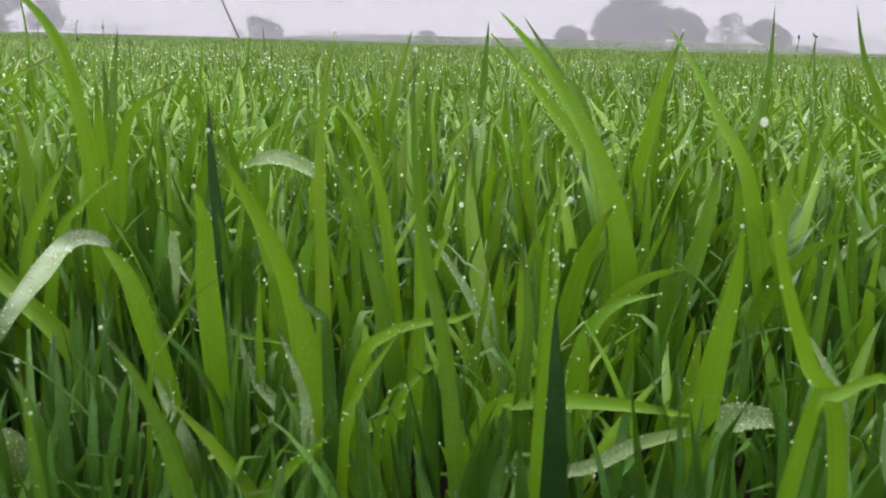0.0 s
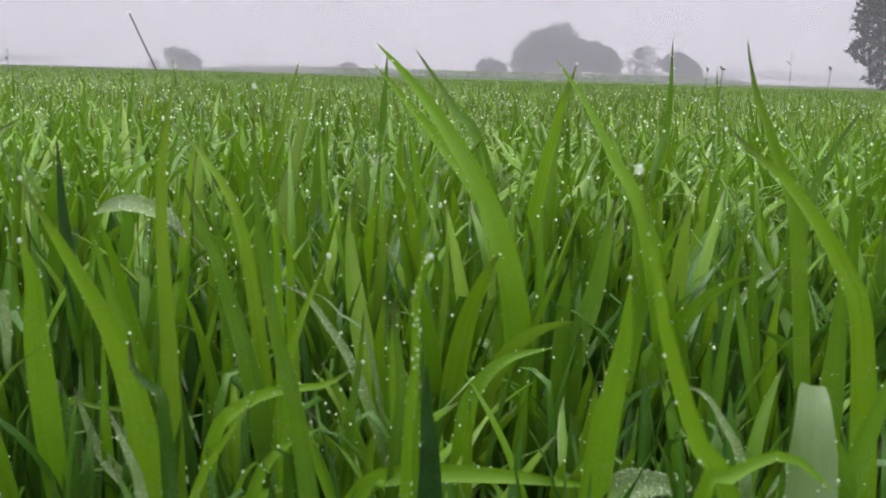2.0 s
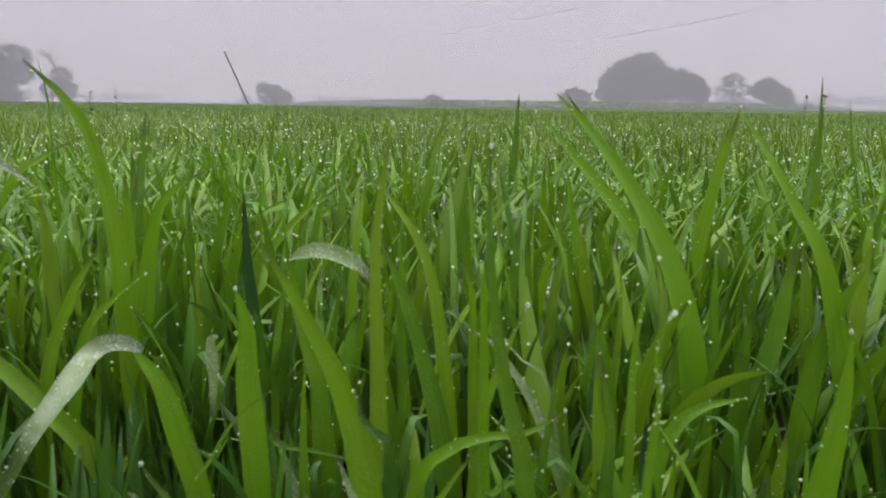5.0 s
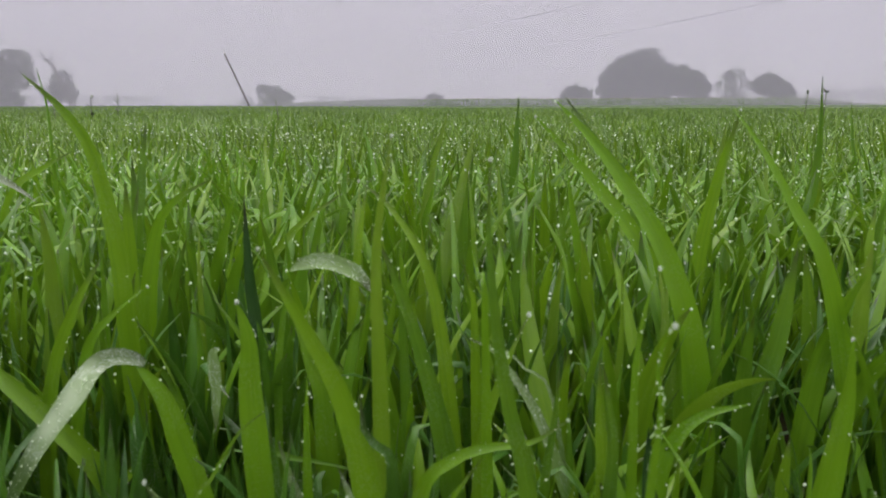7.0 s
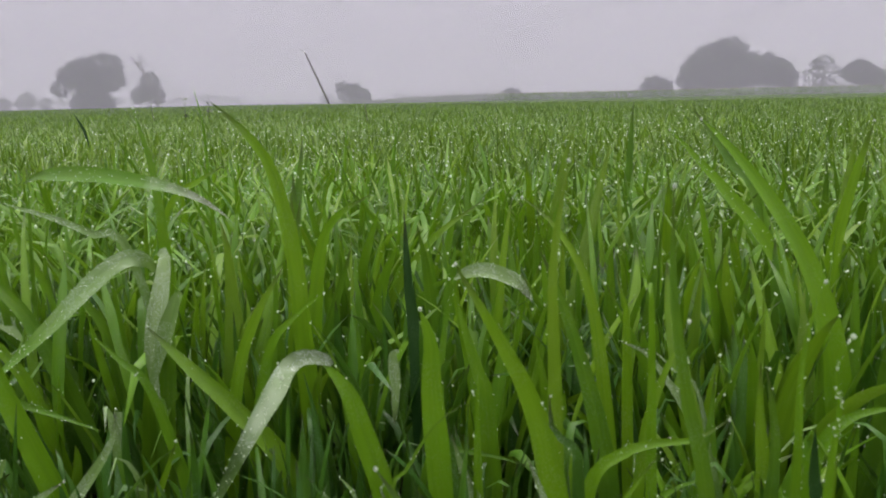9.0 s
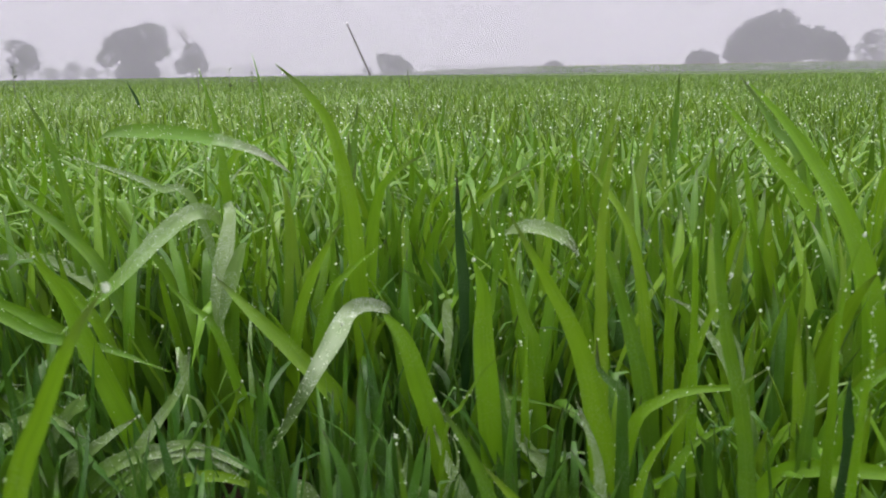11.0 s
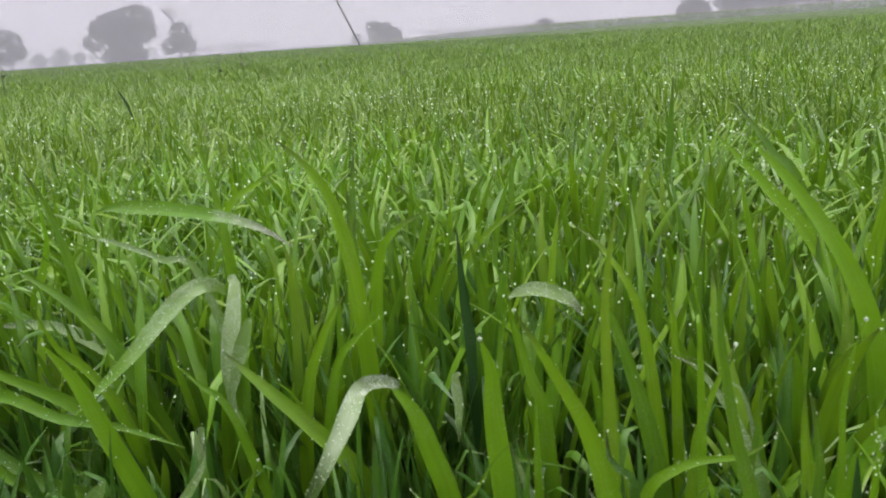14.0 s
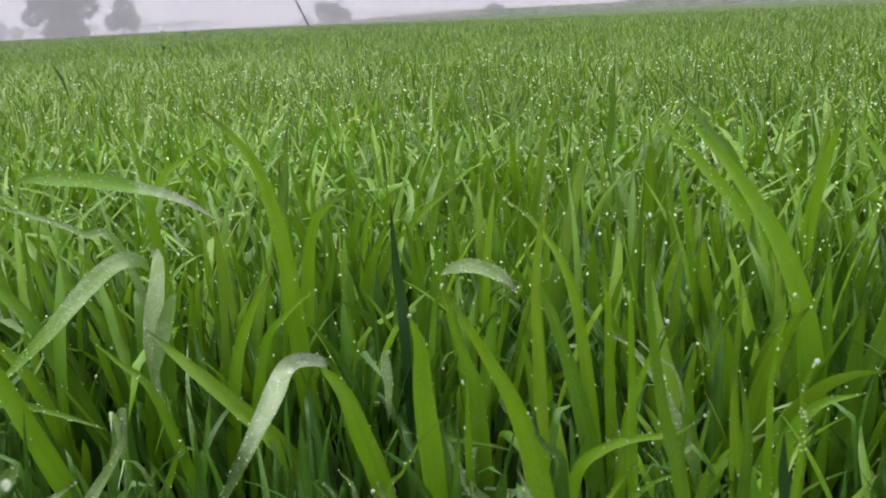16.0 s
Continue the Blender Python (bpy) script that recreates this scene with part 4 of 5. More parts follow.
single_leaf([(0.143, 0.880, 0.197), (0.147, 0.880, 0.237), (0.158, 0.880, 0.289), (0.172, 0.880, 0.337)], 0.0173, material=M_BRIGHT, drops=((1.0, 0.0, 0.0018),))
single_leaf([(0.289, 1.097, 0.209), (0.298, 1.097, 0.294), (0.298, 1.097, 0.367)], 0.0160, label="tall pointed wheat blade standing above the crop")
single_leaf([(0.140, 0.760, 0.073), (0.161, 0.760, 0.148), (0.174, 0.760, 0.194), (0.183, 0.760, 0.253)], 0.0196, drops=((0.55, -0.9, 0.0012), (0.62, -0.9, 0.0011), (0.7, -0.9, 0.0012)))
single_leaf([(0.087, 0.666, 0.131), (0.093, 0.666, 0.157), (0.109, 0.666, 0.175), (0.134, 0.666, 0.182)], 0.0112, material=M_BRIGHT, label="bright yellow-green young wheat blade beaded with dew", drops=((1.0, 0.3, 0.0012),), blunt=1.5)
single_leaf([(0.148, 0.588, 0.155), (0.153, 0.588, 0.193), (0.156, 0.588, 0.217), (0.157, 0.588, 0.240)], 0.0158, material=M_BRIGHT, label="bright yellow-green young wheat blade beaded with dew", drops=((1.0, 0.0, 0.0018),), blunt=1.4)
single_leaf([(0.061, 0.519, 0.195), (0.064, 0.519, 0.227), (0.062, 0.519, 0.246), (0.064, 0.519, 0.256), (0.068, 0.519, 0.262)], 0.0060, material=M_BRIGHT, label="bright yellow-green young wheat blade beaded with dew", drops=((1.0, 0.0, 0.0022), (0.6, 0.9, 0.001), (0.7, -0.9, 0.001), (0.75, 0.9, 0.0011)), dewy=3)
single_leaf([(0.062, 0.581, 0.177), (0.062, 0.581, 0.225), (0.066, 0.581, 0.256), (0.071, 0.581, 0.272)], 0.0062, drops=((1.0, 0.0, 0.0018),))
single_leaf([(0.069, 0.570, 0.158), (0.067, 0.570, 0.179), (0.067, 0.570, 0.203)], 0.0166, material=M_SHADE_DARK, label="upright wheat blade with shade put into its dark green", dewy=0.3)
single_leaf([(0.053, 0.600, 0.142), (0.055, 0.600, 0.180), (0.052, 0.600, 0.208), (0.049, 0.600, 0.224)], 0.0106)
single_leaf([(0.042, 0.700, 0.102), (0.023, 0.700, 0.157), (0.004, 0.700, 0.188), (-0.006, 0.700, 0.200), (-0.022, 0.700, 0.207)], 0.0082, material=M_DEWY, label="bent wheat blade silvered with fine dew", dewy=2)
single_leaf([(-0.009, 0.644, 0.159), (-0.001, 0.644, 0.194), (0.007, 0.644, 0.216), (0.015, 0.644, 0.235)], 0.0085, drops=((1.0, 0.0, 0.0025),))
single_leaf([(-0.040, 0.620, 0.141), (-0.023, 0.620, 0.164), (-0.003, 0.620, 0.172), (0.017, 0.620, 0.175), (0.035, 0.620, 0.187)], 0.0095, material=M_BRIGHT, label="bright yellow-green young wheat blade beaded with dew", drops=((1.0, 0.0, 0.0018),))
arched = single_leaf([(-0.166, 0.655, 0.115), (-0.178, 0.655, 0.154), (-0.188, 0.655, 0.182), (-0.204, 0.655, 0.201)], 0.0164, face=-10, material=M_BRIGHT, label="bright yellow-green young wheat blade beaded with dew", blunt=2.5)
single_leaf([(-0.198, 0.656, 0.200), (-0.202, 0.655, 0.203), (-0.214, 0.652, 0.205), (-0.224, 0.650, 0.199), (-0.226, 0.627, 0.188), (-0.233, 0.600, 0.169), (-0.250, 0.600, 0.139), (-0.264, 0.600, 0.118)], 0.0148, material=M_DEWLIMB, label="bent wheat blade silvered with fine dew", drops=((0.30, 0.0, 0.0034), (0.1, -0.5, 0.0012)), blunt=0.8, dewy=3, on=arched, crease=0.6)
broken = single_leaf([(-0.357, 0.735, 0.093), (-0.351, 0.735, 0.183), (-0.350, 0.735, 0.254)], 0.0162, blunt=3)
single_leaf([(-0.350, 0.730, 0.255), (-0.339, 0.720, 0.255), (-0.339, 0.710, 0.229), (-0.345, 0.705, 0.198), (-0.346, 0.705, 0.167), (-0.341, 0.705, 0.125)], 0.0150, material=M_DEWY, label="bent wheat blade silvered with fine dew", drops=((0.12, -0.6, 0.0015), (0.2, 0.5, 0.0013), (0.45, 0.8, 0.0012)), blunt=0.8, dewy=3, on=broken)
single_leaf([(-0.319, 0.700, 0.233), (-0.323, 0.700, 0.228), (-0.336, 0.700, 0.193), (-0.349, 0.700, 0.159)], 0.0135, material=M_DEWY, label="bent wheat blade silvered with fine dew", drops=((0.06, -0.3, 0.0018),), blunt=0.8, on=broken)
single_leaf([(-0.357, 0.737, 0.240), (-0.359, 0.727, 0.251), (-0.370, 0.717, 0.252), (-0.389, 0.707, 0.237), (-0.414, 0.687, 0.208), (-0.457, 0.667, 0.167)], 0.0175, material=M_DEWBEND, label="bent wheat blade silvered with fine dew", drops=((0.1, 0.0, 0.0015), (0.16, 0.4, 0.0014), (0.13, -0.4, 0.0013), (0.22, -0.3, 0.0012), (0.19, 0.3, 0.0012)), blunt=0.7, dewy=3, on=broken)
single_leaf([(-0.368, 0.700, 0.142), (-0.375, 0.700, 0.138), (-0.374, 0.700, 0.115), (-0.371, 0.700, 0.103)], 0.0125, material=M_DEWY, label="bent wheat blade silvered with fine dew", blunt=0.8, dewy=2, on=broken)
single_leaf([(-0.539, 0.670, 0.175), (-0.471, 0.670, 0.163), (-0.424, 0.670, 0.158), (-0.370, 0.670, 0.142)], 0.0126, dewy=2)
single_leaf([(-0.392, 0.655, 0.092), (-0.418, 0.655, 0.150), (-0.440, 0.655, 0.199), (-0.464, 0.655, 0.228)], 0.0192, material=M_BRIGHT, label="bright yellow-green young wheat blade beaded with dew", drops=((1.0, 0.0, 0.0018),), blunt=1.8)
single_leaf([(-0.242, 0.690, 0.114), (-0.278, 0.690, 0.153), (-0.310, 0.690, 0.182), (-0.341, 0.690, 0.211)], 0.0175, drops=((1.0, 0.0, 0.0018),))
single_leaf([(-0.321, 0.660, 0.169), (-0.346, 0.660, 0.197), (-0.366, 0.660, 0.215)], 0.0103)
single_leaf([(-0.381, 0.750, 0.246), (-0.411, 0.750, 0.265), (-0.449, 0.750, 0.279), (-0.490, 0.750, 0.290)], 0.0110, material=M_DEWY, label="bent wheat blade silvered with fine dew", drops=((1.0, 0.0, 0.0018),), dewy=2)
single_leaf([(-0.380, 0.800, 0.239), (-0.387, 0.800, 0.308), (-0.400, 0.800, 0.359)], 0.0130, drops=((1.0, 0.0, 0.0018),))
single_leaf([(-0.526, 0.800, 0.187), (-0.545, 0.800, 0.292), (-0.569, 0.800, 0.338)], 0.0178, drops=((1.0, 0.0, 0.0018),))
single_leaf([(-0.454, 0.740, 0.179), (-0.493, 0.740, 0.228), (-0.545, 0.740, 0.263)], 0.0174)
single_leaf([(-0.475, 0.800, 0.133), (-0.520, 0.800, 0.175), (-0.575, 0.800, 0.193), (-0.636, 0.800, 0.191)], 0.0186, material=M_DEWY, label="bent wheat blade silvered with fine dew", drops=((0.68, 0.0, 0.0028), (0.62, 0.3, 0.0013)), dewy=3)
single_leaf([(-0.000, 0.876, 0.091), (-0.011, 0.876, 0.165), (-0.020, 0.876, 0.213)], 0.0124, material=M_BRIGHT, label="bright yellow-green young wheat blade beaded with dew")
single_leaf([(0.274, 0.693, 0.236), (0.258, 0.693, 0.286), (0.242, 0.693, 0.323), (0.235, 0.693, 0.350)], 0.0115, label="tall pointed wheat blade standing above the crop")
single_leaf([(0.175, 0.488, 0.177), (0.161, 0.488, 0.206), (0.148, 0.488, 0.242), (0.140, 0.488, 0.277), (0.135, 0.488, 0.299)], 0.0096, material=M_BRIGHT, drops=((1.0, 0.0, 0.0028), (0.32, -0.9, 0.002)))
single_leaf([(0.263, 0.586, 0.210), (0.248, 0.586, 0.251), (0.225, 0.586, 0.282), (0.208, 0.586, 0.296), (0.193, 0.586, 0.309)], 0.0140, material=M_BRIGHT, label="bright yellow-green young wheat blade beaded with dew")
single_leaf([(0.318, 0.800, 0.203), (0.328, 0.800, 0.266), (0.353, 0.800, 0.313)], 0.0119, drops=((1.0, 0.0, 0.0018),))
folded = single_leaf([(0.238, 0.545, 0.153), (0.232, 0.545, 0.178), (0.224, 0.545, 0.205)], 0.0206, blunt=3)
single_leaf([(0.215, 0.525, 0.214), (0.212, 0.515, 0.200), (0.209, 0.505, 0.172), (0.207, 0.495, 0.143)], 0.0200, material=M_PALE, label="bent wheat blade silvered with fine dew", blunt=3, dewy=0.9, on=folded, crease=0.9)
single_leaf([(0.161, 0.481, 0.184), (0.171, 0.481, 0.197), (0.189, 0.481, 0.205), (0.207, 0.481, 0.192)], 0.0085, material=M_BRIGHT, label="bright yellow-green young wheat blade beaded with dew", blunt=1.5)
sprawling = single_leaf([(0.014, 0.600, 0.059), (0.034, 0.600, 0.126), (0.060, 0.600, 0.138), (0.107, 0.600, 0.138), (0.151, 0.600, 0.133)], 0.0101, material=M_BRIGHT, label="bright yellow-green young wheat blade beaded with dew", blunt=1.6)
single_leaf([(0.152, 0.615, 0.123), (0.173, 0.615, 0.129), (0.201, 0.615, 0.126)], 0.0168, face=20, material=M_DEWY, label="bent wheat blade silvered with fine dew", dewy=4, on=sprawling)
single_leaf([(0.151, 0.590, 0.133), (0.115, 0.590, 0.121), (0.084, 0.590, 0.104), (0.029, 0.590, 0.101)], 0.0089, material=M_DEWY, label="bent wheat blade silvered with fine dew", dewy=2, on=sprawling)
single_leaf([(0.265, 0.616, 0.153), (0.266, 0.616, 0.206), (0.264, 0.616, 0.248)], 0.0172)
single_leaf([(0.242, 0.550, 0.140), (0.251, 0.550, 0.181), (0.261, 0.550, 0.219)], 0.0163)
single_leaf([(0.268, 0.800, 0.132), (0.283, 0.800, 0.178), (0.311, 0.800, 0.204)], 0.0110, material=M_DEWY, label="bent wheat blade silvered with fine dew")
single_leaf([(0.229, 0.620, 0.129), (0.214, 0.620, 0.162), (0.203, 0.620, 0.176), (0.190, 0.620, 0.179)], 0.0084, material=M_DEWY, label="bent wheat blade silvered with fine dew")
single_leaf([(-0.092, 0.500, 0.105), (-0.102, 0.500, 0.149), (-0.115, 0.500, 0.180), (-0.130, 0.500, 0.202)], 0.0117, drops=((1.0, 0.0, 0.0018),))
single_leaf([(-0.126, 0.440, 0.141), (-0.129, 0.440, 0.178), (-0.132, 0.440, 0.209)], 0.0071, drops=((1.0, 0.0, 0.0018),))
single_leaf([(-0.066, 0.530, 0.095), (-0.090, 0.530, 0.132), (-0.113, 0.530, 0.157)], 0.0115)
single_leaf([(-0.076, 0.530, 0.094), (-0.057, 0.530, 0.125), (-0.036, 0.530, 0.144)], 0.0114, material=M_BRIGHT, label="bright yellow-green young wheat blade beaded with dew")
single_leaf([(-0.312, 0.766, 0.090), (-0.310, 0.766, 0.198), (-0.312, 0.766, 0.250), (-0.317, 0.766, 0.274)], 0.0215)
single_leaf([(-0.291, 0.720, 0.157), (-0.274, 0.720, 0.210), (-0.251, 0.720, 0.249)], 0.0135, material=M_BRIGHT, label="bright yellow-green young wheat blade beaded with dew")
single_leaf([(0.021, 0.850, 0.130), (0.037, 0.850, 0.202), (0.048, 0.850, 0.238)], 0.0087, material=M_DEWY, label="bent wheat blade silvered with fine dew")
single_leaf([(0.234, 0.860, 0.079), (0.226, 0.860, 0.168), (0.218, 0.860, 0.236)], 0.0205)
single_leaf([(0.236, 0.800, 0.153), (0.240, 0.800, 0.224), (0.244, 0.800, 0.250)], 0.0196, drops=((1.0, 0.0, 0.0018),))
single_leaf([(-0.108, 0.660, 0.115), (-0.108, 0.660, 0.163), (-0.107, 0.660, 0.194)], 0.0073, material=M_BRIGHT, label="bright yellow-green young wheat blade beaded with dew")
single_leaf([(-0.156, 0.660, 0.208), (-0.160, 0.660, 0.205), (-0.159, 0.660, 0.185), (-0.161, 0.660, 0.159)], 0.0081, material=M_DEWY, label="bent wheat blade silvered with fine dew", blunt=0.7, dewy=1.5, on=rolled)
single_leaf([(-0.268, 0.720, 0.176), (-0.247, 0.720, 0.211), (-0.223, 0.720, 0.230)], 0.0112, material=M_BRIGHT, label="bright yellow-green young wheat blade beaded with dew", drops=((1.0, 0.0, 0.0018),))
single_leaf([(-0.234, 0.941, 0.164), (-0.190, 0.941, 0.230), (-0.143, 0.941, 0.267)], 0.0122)
single_leaf([(0.000, 0.850, 0.134), (0.006, 0.850, 0.204), (0.011, 0.850, 0.256)], 0.0158)
single_leaf([(0.054, 0.620, 0.148), (0.051, 0.620, 0.187), (0.050, 0.620, 0.220)], 0.0116)
single_leaf([(0.025, 0.660, 0.135), (0.030, 0.660, 0.174), (0.032, 0.660, 0.202)], 0.0077)
single_leaf([(-0.236, 0.343, 0.203), (-0.218, 0.343, 0.253), (-0.205, 0.343, 0.278), (-0.193, 0.343, 0.293)], 0.0101, material=M_BRIGHT, label="bright yellow-green young wheat blade beaded with dew", drops=((1.0, 0.0, 0.0026),), blunt=2)
single_leaf([(-0.369, 0.600, 0.069), (-0.337, 0.600, 0.108), (-0.302, 0.600, 0.117), (-0.266, 0.600, 0.099)], 0.0139, material=M_DEWY, label="bent wheat blade silvered with fine dew", dewy=2)
single_leaf([(-0.194, 0.660, 0.058), (-0.199, 0.660, 0.095), (-0.211, 0.660, 0.112), (-0.225, 0.660, 0.113)], 0.0047, material=M_DEWY, label="bent wheat blade silvered with fine dew")
single_leaf([(-0.140, 0.620, 0.088), (-0.153, 0.620, 0.116), (-0.161, 0.620, 0.137)], 0.0102, material=M_DEWY, label="bent wheat blade silvered with fine dew")
single_leaf([(-0.453, 0.620, 0.052), (-0.435, 0.620, 0.095), (-0.419, 0.620, 0.123), (-0.406, 0.620, 0.141)], 0.0168, material=M_DEWY, label="bent wheat blade silvered with fine dew", blunt=3, dewy=2)
single_leaf([(-0.396, 0.600, 0.069), (-0.365, 0.600, 0.102), (-0.340, 0.600, 0.134), (-0.319, 0.600, 0.164), (-0.313, 0.600, 0.187)], 0.0109, material=M_DEWY, label="bent wheat blade silvered with fine dew", dewy=1.5)
single_leaf([(-0.522, 0.600, 0.061), (-0.478, 0.600, 0.102), (-0.446, 0.600, 0.124), (-0.420, 0.600, 0.131), (-0.395, 0.600, 0.118)], 0.0151, material=M_DEWY, label="bent wheat blade silvered with fine dew", dewy=2)
single_leaf([(-0.424, 0.660, 0.092), (-0.492, 0.660, 0.116), (-0.544, 0.660, 0.151), (-0.584, 0.660, 0.167)], 0.0154, dewy=2)
single_leaf([(-0.475, 0.720, 0.136), (-0.553, 0.720, 0.174), (-0.626, 0.720, 0.200)], 0.0152)
single_leaf([(-0.246, 0.660, 0.054), (-0.236, 0.660, 0.087), (-0.223, 0.660, 0.115)], 0.0104, material=M_DEWY, label="bent wheat blade silvered with fine dew")
single_leaf([(-0.273, 0.720, 0.056), (-0.249, 0.720, 0.096), (-0.230, 0.720, 0.118)], 0.0131)
single_leaf([(-0.434, 1.003, 0.265), (-0.437, 1.003, 0.338), (-0.446, 1.003, 0.378)], 0.0066, label="tall pointed wheat blade standing above the crop")
single_leaf([(-0.245, 0.620, 0.048), (-0.246, 0.620, 0.077), (-0.255, 0.620, 0.092)], 0.0168, material=M_DEWY, label="bent wheat blade silvered with fine dew", blunt=3, dewy=2)
single_leaf([(-0.317, 1.300, 0.207), (-0.308, 1.300, 0.286), (-0.303, 1.300, 0.330)], 0.0100, label="tall pointed wheat blade standing above the crop")
single_leaf([(-0.411, 1.400, 0.211), (-0.406, 1.400, 0.274), (-0.402, 1.400, 0.325)], 0.0102, label="tall pointed wheat blade standing above the crop")
single_leaf([(0.479, 1.500, 0.231), (0.472, 1.500, 0.288), (0.467, 1.500, 0.350)], 0.0081, label="tall pointed wheat blade standing above the crop")
single_leaf([(0.137, 0.950, 0.121), (0.161, 0.950, 0.182), (0.166, 0.950, 0.226), (0.169, 0.950, 0.288)], 0.0152)
single_leaf([(0.055, 0.950, 0.119), (0.048, 0.950, 0.200), (0.040, 0.950, 0.273)], 0.0130)
single_leaf([(-0.302, 1.000, 0.096), (-0.309, 1.000, 0.185), (-0.311, 1.000, 0.266)], 0.0160)
single_leaf([(-0.205, 1.050, 0.107), (-0.193, 1.050, 0.211), (-0.174, 1.050, 0.279)], 0.0127)
single_leaf([(-0.025, 0.860, 0.153), (-0.027, 0.860, 0.207), (-0.026, 0.860, 0.234)], 0.0097, material=M_BRIGHT, label="bright yellow-green young wheat blade beaded with dew")
single_leaf([(-0.290, 0.840, 0.164), (-0.287, 0.840, 0.227), (-0.279, 0.840, 0.281)], 0.0193)
single_leaf([(0.072, 0.920, 0.129), (0.058, 0.920, 0.213), (0.046, 0.920, 0.290)], 0.0129, material=M_BRIGHT, label="bright yellow-green young wheat blade beaded with dew")
single_leaf([(-0.040, 1.050, 0.104), (-0.047, 1.050, 0.204), (-0.043, 1.050, 0.282)], 0.0161)
single_leaf([(-0.447, 0.600, 0.031), (-0.410, 0.600, 0.070), (-0.376, 0.600, 0.101), (-0.337, 0.600, 0.115), (-0.305, 0.600, 0.113), (-0.274, 0.600, 0.091)], 0.0137, material=M_DEWY, label="bent wheat blade silvered with fine dew", dewy=2)
single_leaf([(-0.474, 0.620, 0.017), (-0.441, 0.620, 0.066), (-0.407, 0.620, 0.099), (-0.367, 0.620, 0.128)], 0.0124, material=M_DEWY, label="bent wheat blade silvered with fine dew", drops=((1.0, 0.0, 0.0018),), dewy=2)
single_leaf([(-0.405, 0.630, 0.060), (-0.438, 0.630, 0.092), (-0.465, 0.630, 0.107), (-0.498, 0.630, 0.108)], 0.0121, material=M_DEWY, label="bent wheat blade silvered with fine dew", dewy=2)
single_leaf([(-0.349, 0.570, 0.060), (-0.317, 0.570, 0.103), (-0.285, 0.570, 0.116), (-0.252, 0.570, 0.108), (-0.234, 0.570, 0.093)], 0.0097, label="bent wheat blade silvered with fine dew", dewy=2)
single_leaf([(-0.451, 0.660, 0.012), (-0.453, 0.660, 0.049), (-0.441, 0.660, 0.088), (-0.427, 0.660, 0.122)], 0.0143, material=M_DEWY, label="bent wheat blade silvered with fine dew", dewy=2)
single_leaf([(-0.351, 0.640, 0.020), (-0.335, 0.640, 0.080), (-0.312, 0.640, 0.118), (-0.299, 0.640, 0.150)], 0.0092, drops=((1.0, 0.0, 0.0018),))
single_leaf([(-0.195, 0.640, 0.052), (-0.185, 0.640, 0.094), (-0.182, 0.640, 0.119), (-0.193, 0.640, 0.134)], 0.0062, material=M_DEWY, label="bent wheat blade silvered with fine dew")
single_leaf([(-0.389, 0.600, 0.070), (-0.354, 0.600, 0.105), (-0.325, 0.600, 0.120), (-0.300, 0.600, 0.118), (-0.289, 0.600, 0.111)], 0.0113, material=M_DEWY, label="bent wheat blade silvered with fine dew", dewy=2)
single_leaf([(-0.575, 0.660, 0.142), (-0.525, 0.660, 0.125), (-0.483, 0.660, 0.099), (-0.421, 0.660, 0.079)], 0.0197, dewy=1.6)
single_leaf([(0.031, 0.720, 0.162), (0.014, 0.720, 0.182), (0.002, 0.720, 0.194), (-0.012, 0.720, 0.198)], 0.0038, material=M_DEWY, label="bent wheat blade silvered with fine dew")
single_leaf([(-0.019, 0.600, 0.106), (-0.011, 0.600, 0.138), (0.004, 0.600, 0.154), (0.019, 0.600, 0.161)], 0.0085, label="bent wheat blade silvered with fine dew", dewy=1.6)
single_leaf([(-0.040, 0.620, 0.100), (-0.028, 0.620, 0.109), (-0.012, 0.620, 0.117), (0.005, 0.620, 0.121)], 0.0105, material=M_BRIGHT, label="bright yellow-green young wheat blade beaded with dew")
single_leaf([(-0.142, 0.680, 0.132), (-0.118, 0.680, 0.136), (-0.095, 0.680, 0.133), (-0.075, 0.680, 0.127)], 0.0057)
single_leaf([(-0.086, 0.660, 0.069), (-0.093, 0.660, 0.094), (-0.112, 0.660, 0.118), (-0.125, 0.660, 0.156)], 0.0104, material=M_DEWY, label="bent wheat blade silvered with fine dew")
single_leaf([(-0.036, 0.560, 0.123), (-0.030, 0.560, 0.151), (-0.020, 0.560, 0.169), (-0.005, 0.560, 0.191)], 0.0063, material=M_BRIGHT, label="bright yellow-green young wheat blade beaded with dew")
single_leaf([(-0.022, 0.580, 0.119), (-0.017, 0.580, 0.142), (-0.009, 0.580, 0.152), (-0.004, 0.580, 0.145)], 0.0055, label="bent wheat blade silvered with fine dew", dewy=1.6)
single_leaf([(-0.054, 0.560, 0.122), (-0.056, 0.560, 0.150), (-0.062, 0.560, 0.168), (-0.069, 0.560, 0.186)], 0.0091, material=M_DEWY, label="bent wheat blade silvered with fine dew")
single_leaf([(-0.149, 0.600, 0.098), (-0.141, 0.600, 0.122), (-0.143, 0.600, 0.137), (-0.149, 0.600, 0.144)], 0.0038, material=M_DEWY, label="bent wheat blade silvered with fine dew")
single_leaf([(-0.144, 0.580, 0.149), (-0.134, 0.580, 0.168), (-0.120, 0.580, 0.191), (-0.102, 0.580, 0.206)], 0.0035)
single_leaf([(0.151, 0.700, 0.060), (0.161, 0.700, 0.094), (0.164, 0.700, 0.120), (0.167, 0.700, 0.152)], 0.0129)
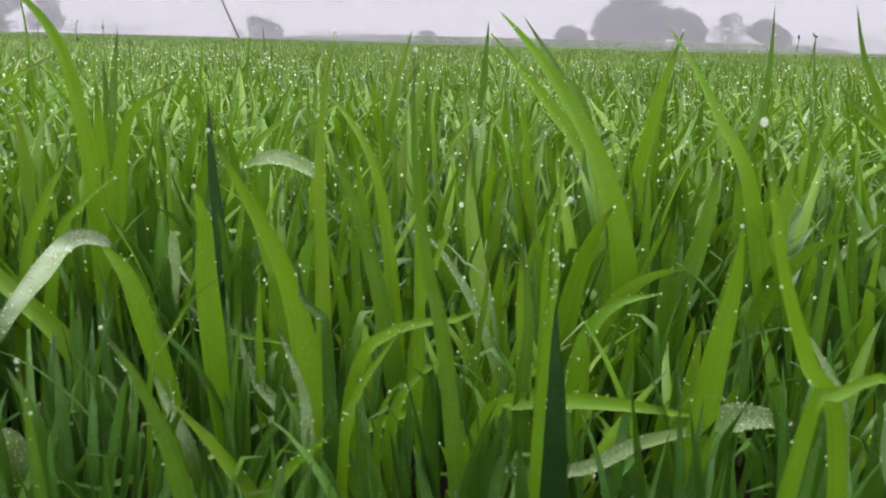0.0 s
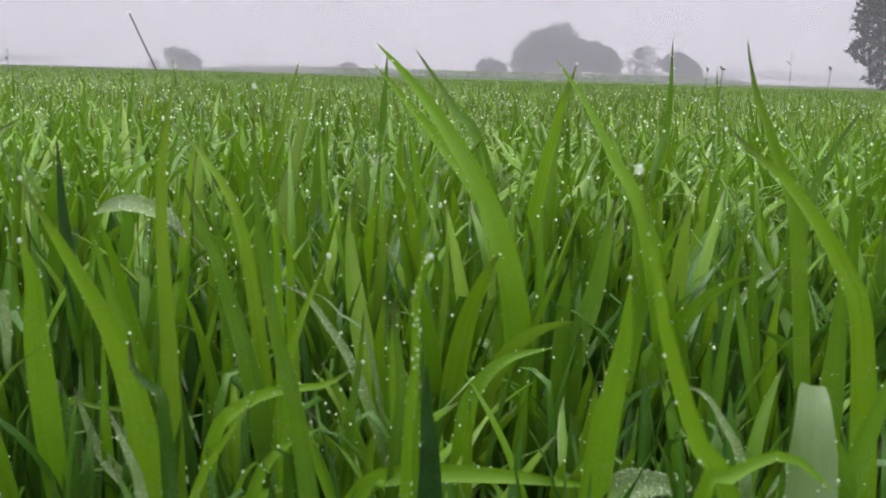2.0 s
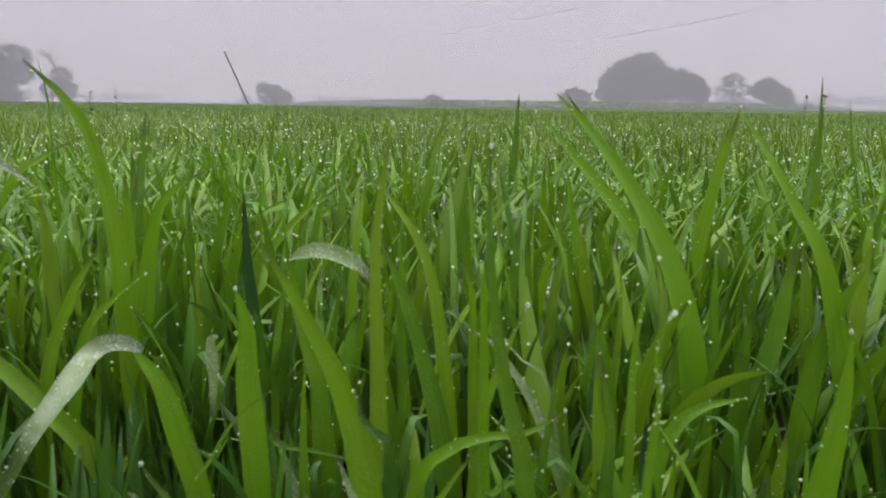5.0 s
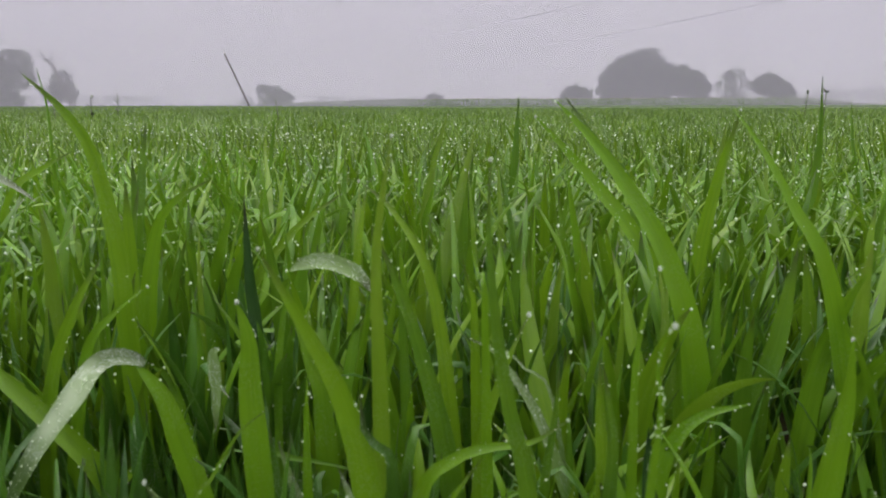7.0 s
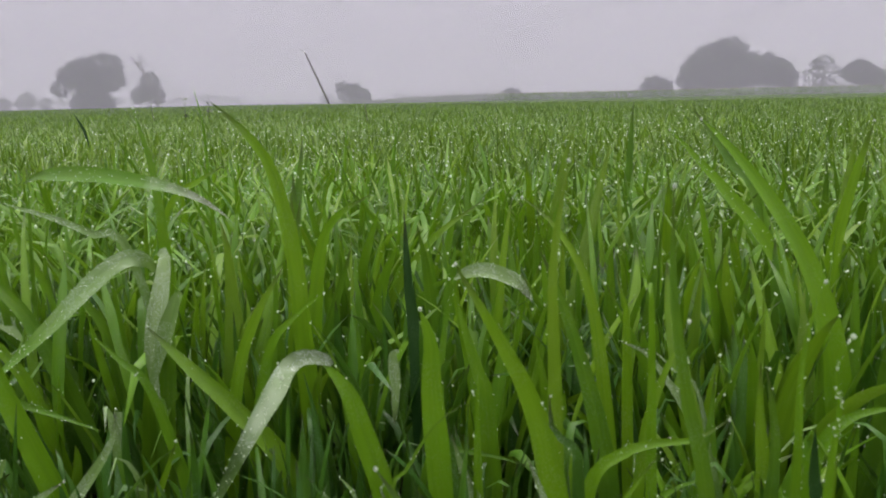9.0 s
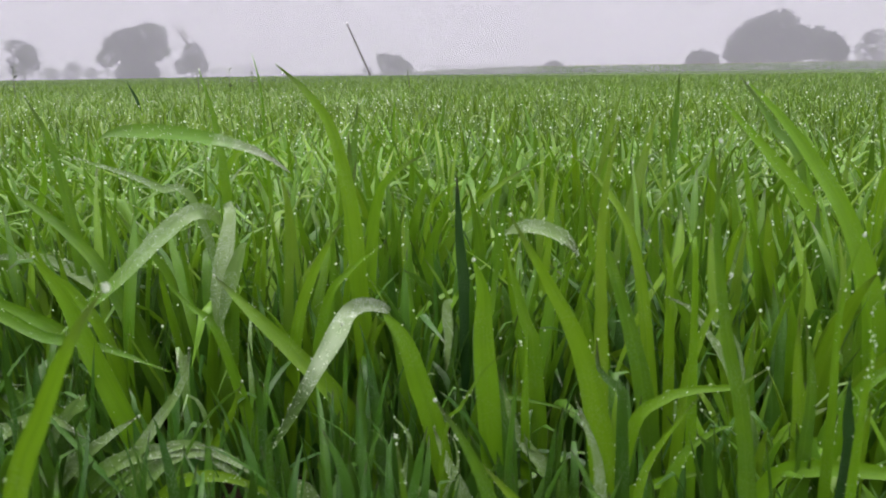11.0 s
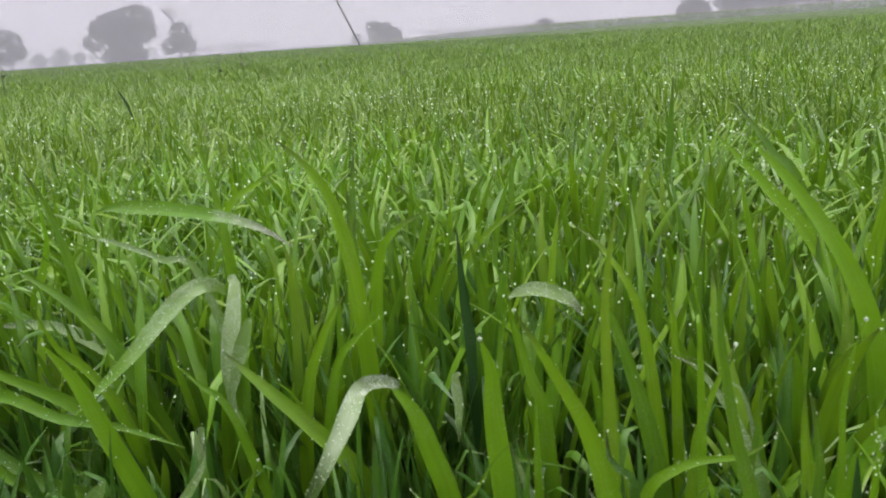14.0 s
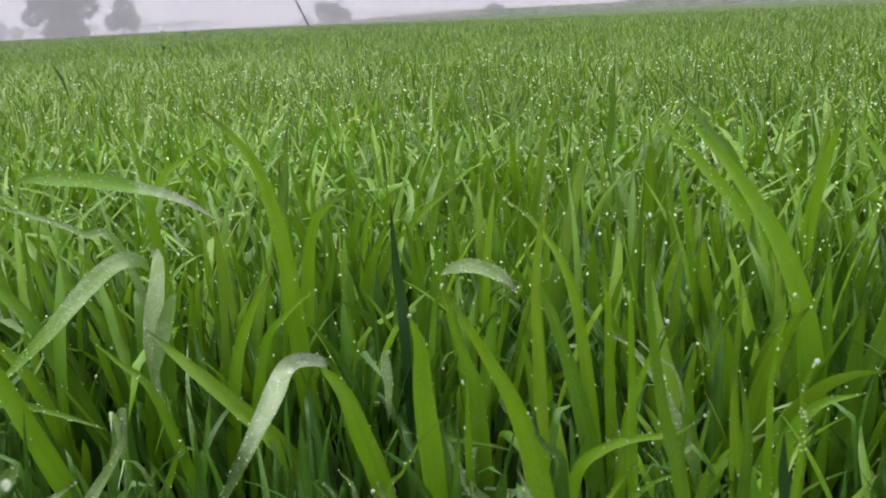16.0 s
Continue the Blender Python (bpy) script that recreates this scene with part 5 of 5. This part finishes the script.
single_leaf([(-0.325, 0.800, 0.128), (-0.324, 0.800, 0.181), (-0.327, 0.800, 0.221), (-0.328, 0.800, 0.246)], 0.0190, material=M_BRIGHT, label="bright yellow-green young wheat blade beaded with dew")
single_leaf([(-0.292, 0.860, 0.159), (-0.291, 0.860, 0.224), (-0.291, 0.860, 0.266), (-0.292, 0.860, 0.302)], 0.0170, material=M_LEAF)
single_leaf([(-0.069, 0.840, 0.147), (-0.074, 0.840, 0.187), (-0.078, 0.840, 0.217), (-0.080, 0.840, 0.241)], 0.0150, material=M_LEAF)
single_leaf([(-0.017, 0.720, 0.211), (-0.019, 0.720, 0.227), (-0.022, 0.720, 0.239), (-0.025, 0.720, 0.251)], 0.0090, material=M_BRIGHT, label="bright yellow-green young wheat blade beaded with dew")
single_leaf([(-0.108, 0.700, 0.167), (-0.112, 0.700, 0.180), (-0.118, 0.700, 0.201), (-0.127, 0.700, 0.234)], 0.0150, material=M_LEAF)
single_leaf([(-0.007, 0.620, 0.244), (-0.009, 0.620, 0.255), (-0.012, 0.620, 0.268), (-0.014, 0.620, 0.278)], 0.0070, material=M_BRIGHT, label="bright yellow-green young wheat blade beaded with dew")
single_leaf([(-0.210, 0.750, 0.090), (-0.216, 0.750, 0.131), (-0.224, 0.750, 0.159), (-0.238, 0.750, 0.170)], 0.0150, material=M_LEAF)
single_leaf([(-0.044, 0.560, 0.177), (-0.046, 0.560, 0.192), (-0.056, 0.560, 0.200), (-0.058, 0.560, 0.218)], 0.0100, material=M_LOWER_SHADED)
single_leaf([(-0.452, 0.720, 0.143), (-0.478, 0.720, 0.183), (-0.502, 0.720, 0.202), (-0.522, 0.720, 0.242)], 0.0150, material=M_BRIGHT, label="bright yellow-green young wheat blade beaded with dew")
single_leaf([(-0.484, 0.800, 0.177), (-0.494, 0.800, 0.220), (-0.512, 0.800, 0.252), (-0.518, 0.800, 0.289)], 0.0140, material=M_LEAF)
single_leaf([(-0.621, 0.850, 0.188), (-0.604, 0.850, 0.230), (-0.594, 0.850, 0.264), (-0.599, 0.850, 0.304)], 0.0140, material=M_BRIGHT, label="bright yellow-green young wheat blade beaded with dew")
single_leaf([(-0.629, 0.780, 0.208), (-0.633, 0.780, 0.247), (-0.637, 0.780, 0.284), (-0.656, 0.780, 0.311)], 0.0140, material=M_LEAF)
single_leaf([(-0.423, 0.780, 0.163), (-0.435, 0.780, 0.195), (-0.459, 0.780, 0.221), (-0.478, 0.780, 0.246)], 0.0130, material=M_LEAF)
single_leaf([(-1.490, 2.500, 0.180), (-1.505, 2.500, 0.270), (-1.540, 2.500, 0.338)], 0.0200, material=M_SHADE_DARK, label="upright wheat blade with shade put into its dark green", dewy=0.2)


# ---- dew over the rest of the field ----
rng = np.random.default_rng(77)
near_lines = np.concatenate(DROPS)
c = drops_on(rng, near_lines, 3.2, 0.4)
ob = new("dew", drops_mesh("dew", c, 0.00025 + 0.0010 * rng.random(len(c)) ** 3.5, 1, M_BEADS))
tagged(ob, "small dew drops whitened for their glint on the nearest wheat blades", "dew", "dew", "stuff")
for fine, c in ((1, drops_on(rng, close_mid, 2.6, 0.5)), (0, np.concatenate([drops_on(rng, near_mid, 1.5, 0.4), drops_on(rng, silver_mid, 2.0, 0.3), drops_on(rng, lodged_mid, 0.4, 0.2), drops_on(rng, mid_mid, 0.15, 0.12)]))):
    r = (0.0004 + 0.0015 * rng.random(len(c)) ** 4) * np.clip(0.6 + 0.22 * np.hypot(c[:, 0], c[:, 1]), 0.85, 1.2)
    tagged(new("dew", drops_mesh("dew", c, r, fine, M_BEADS)), "bright dew drops scattered over the wheat", "dew", "dew", "stuff")
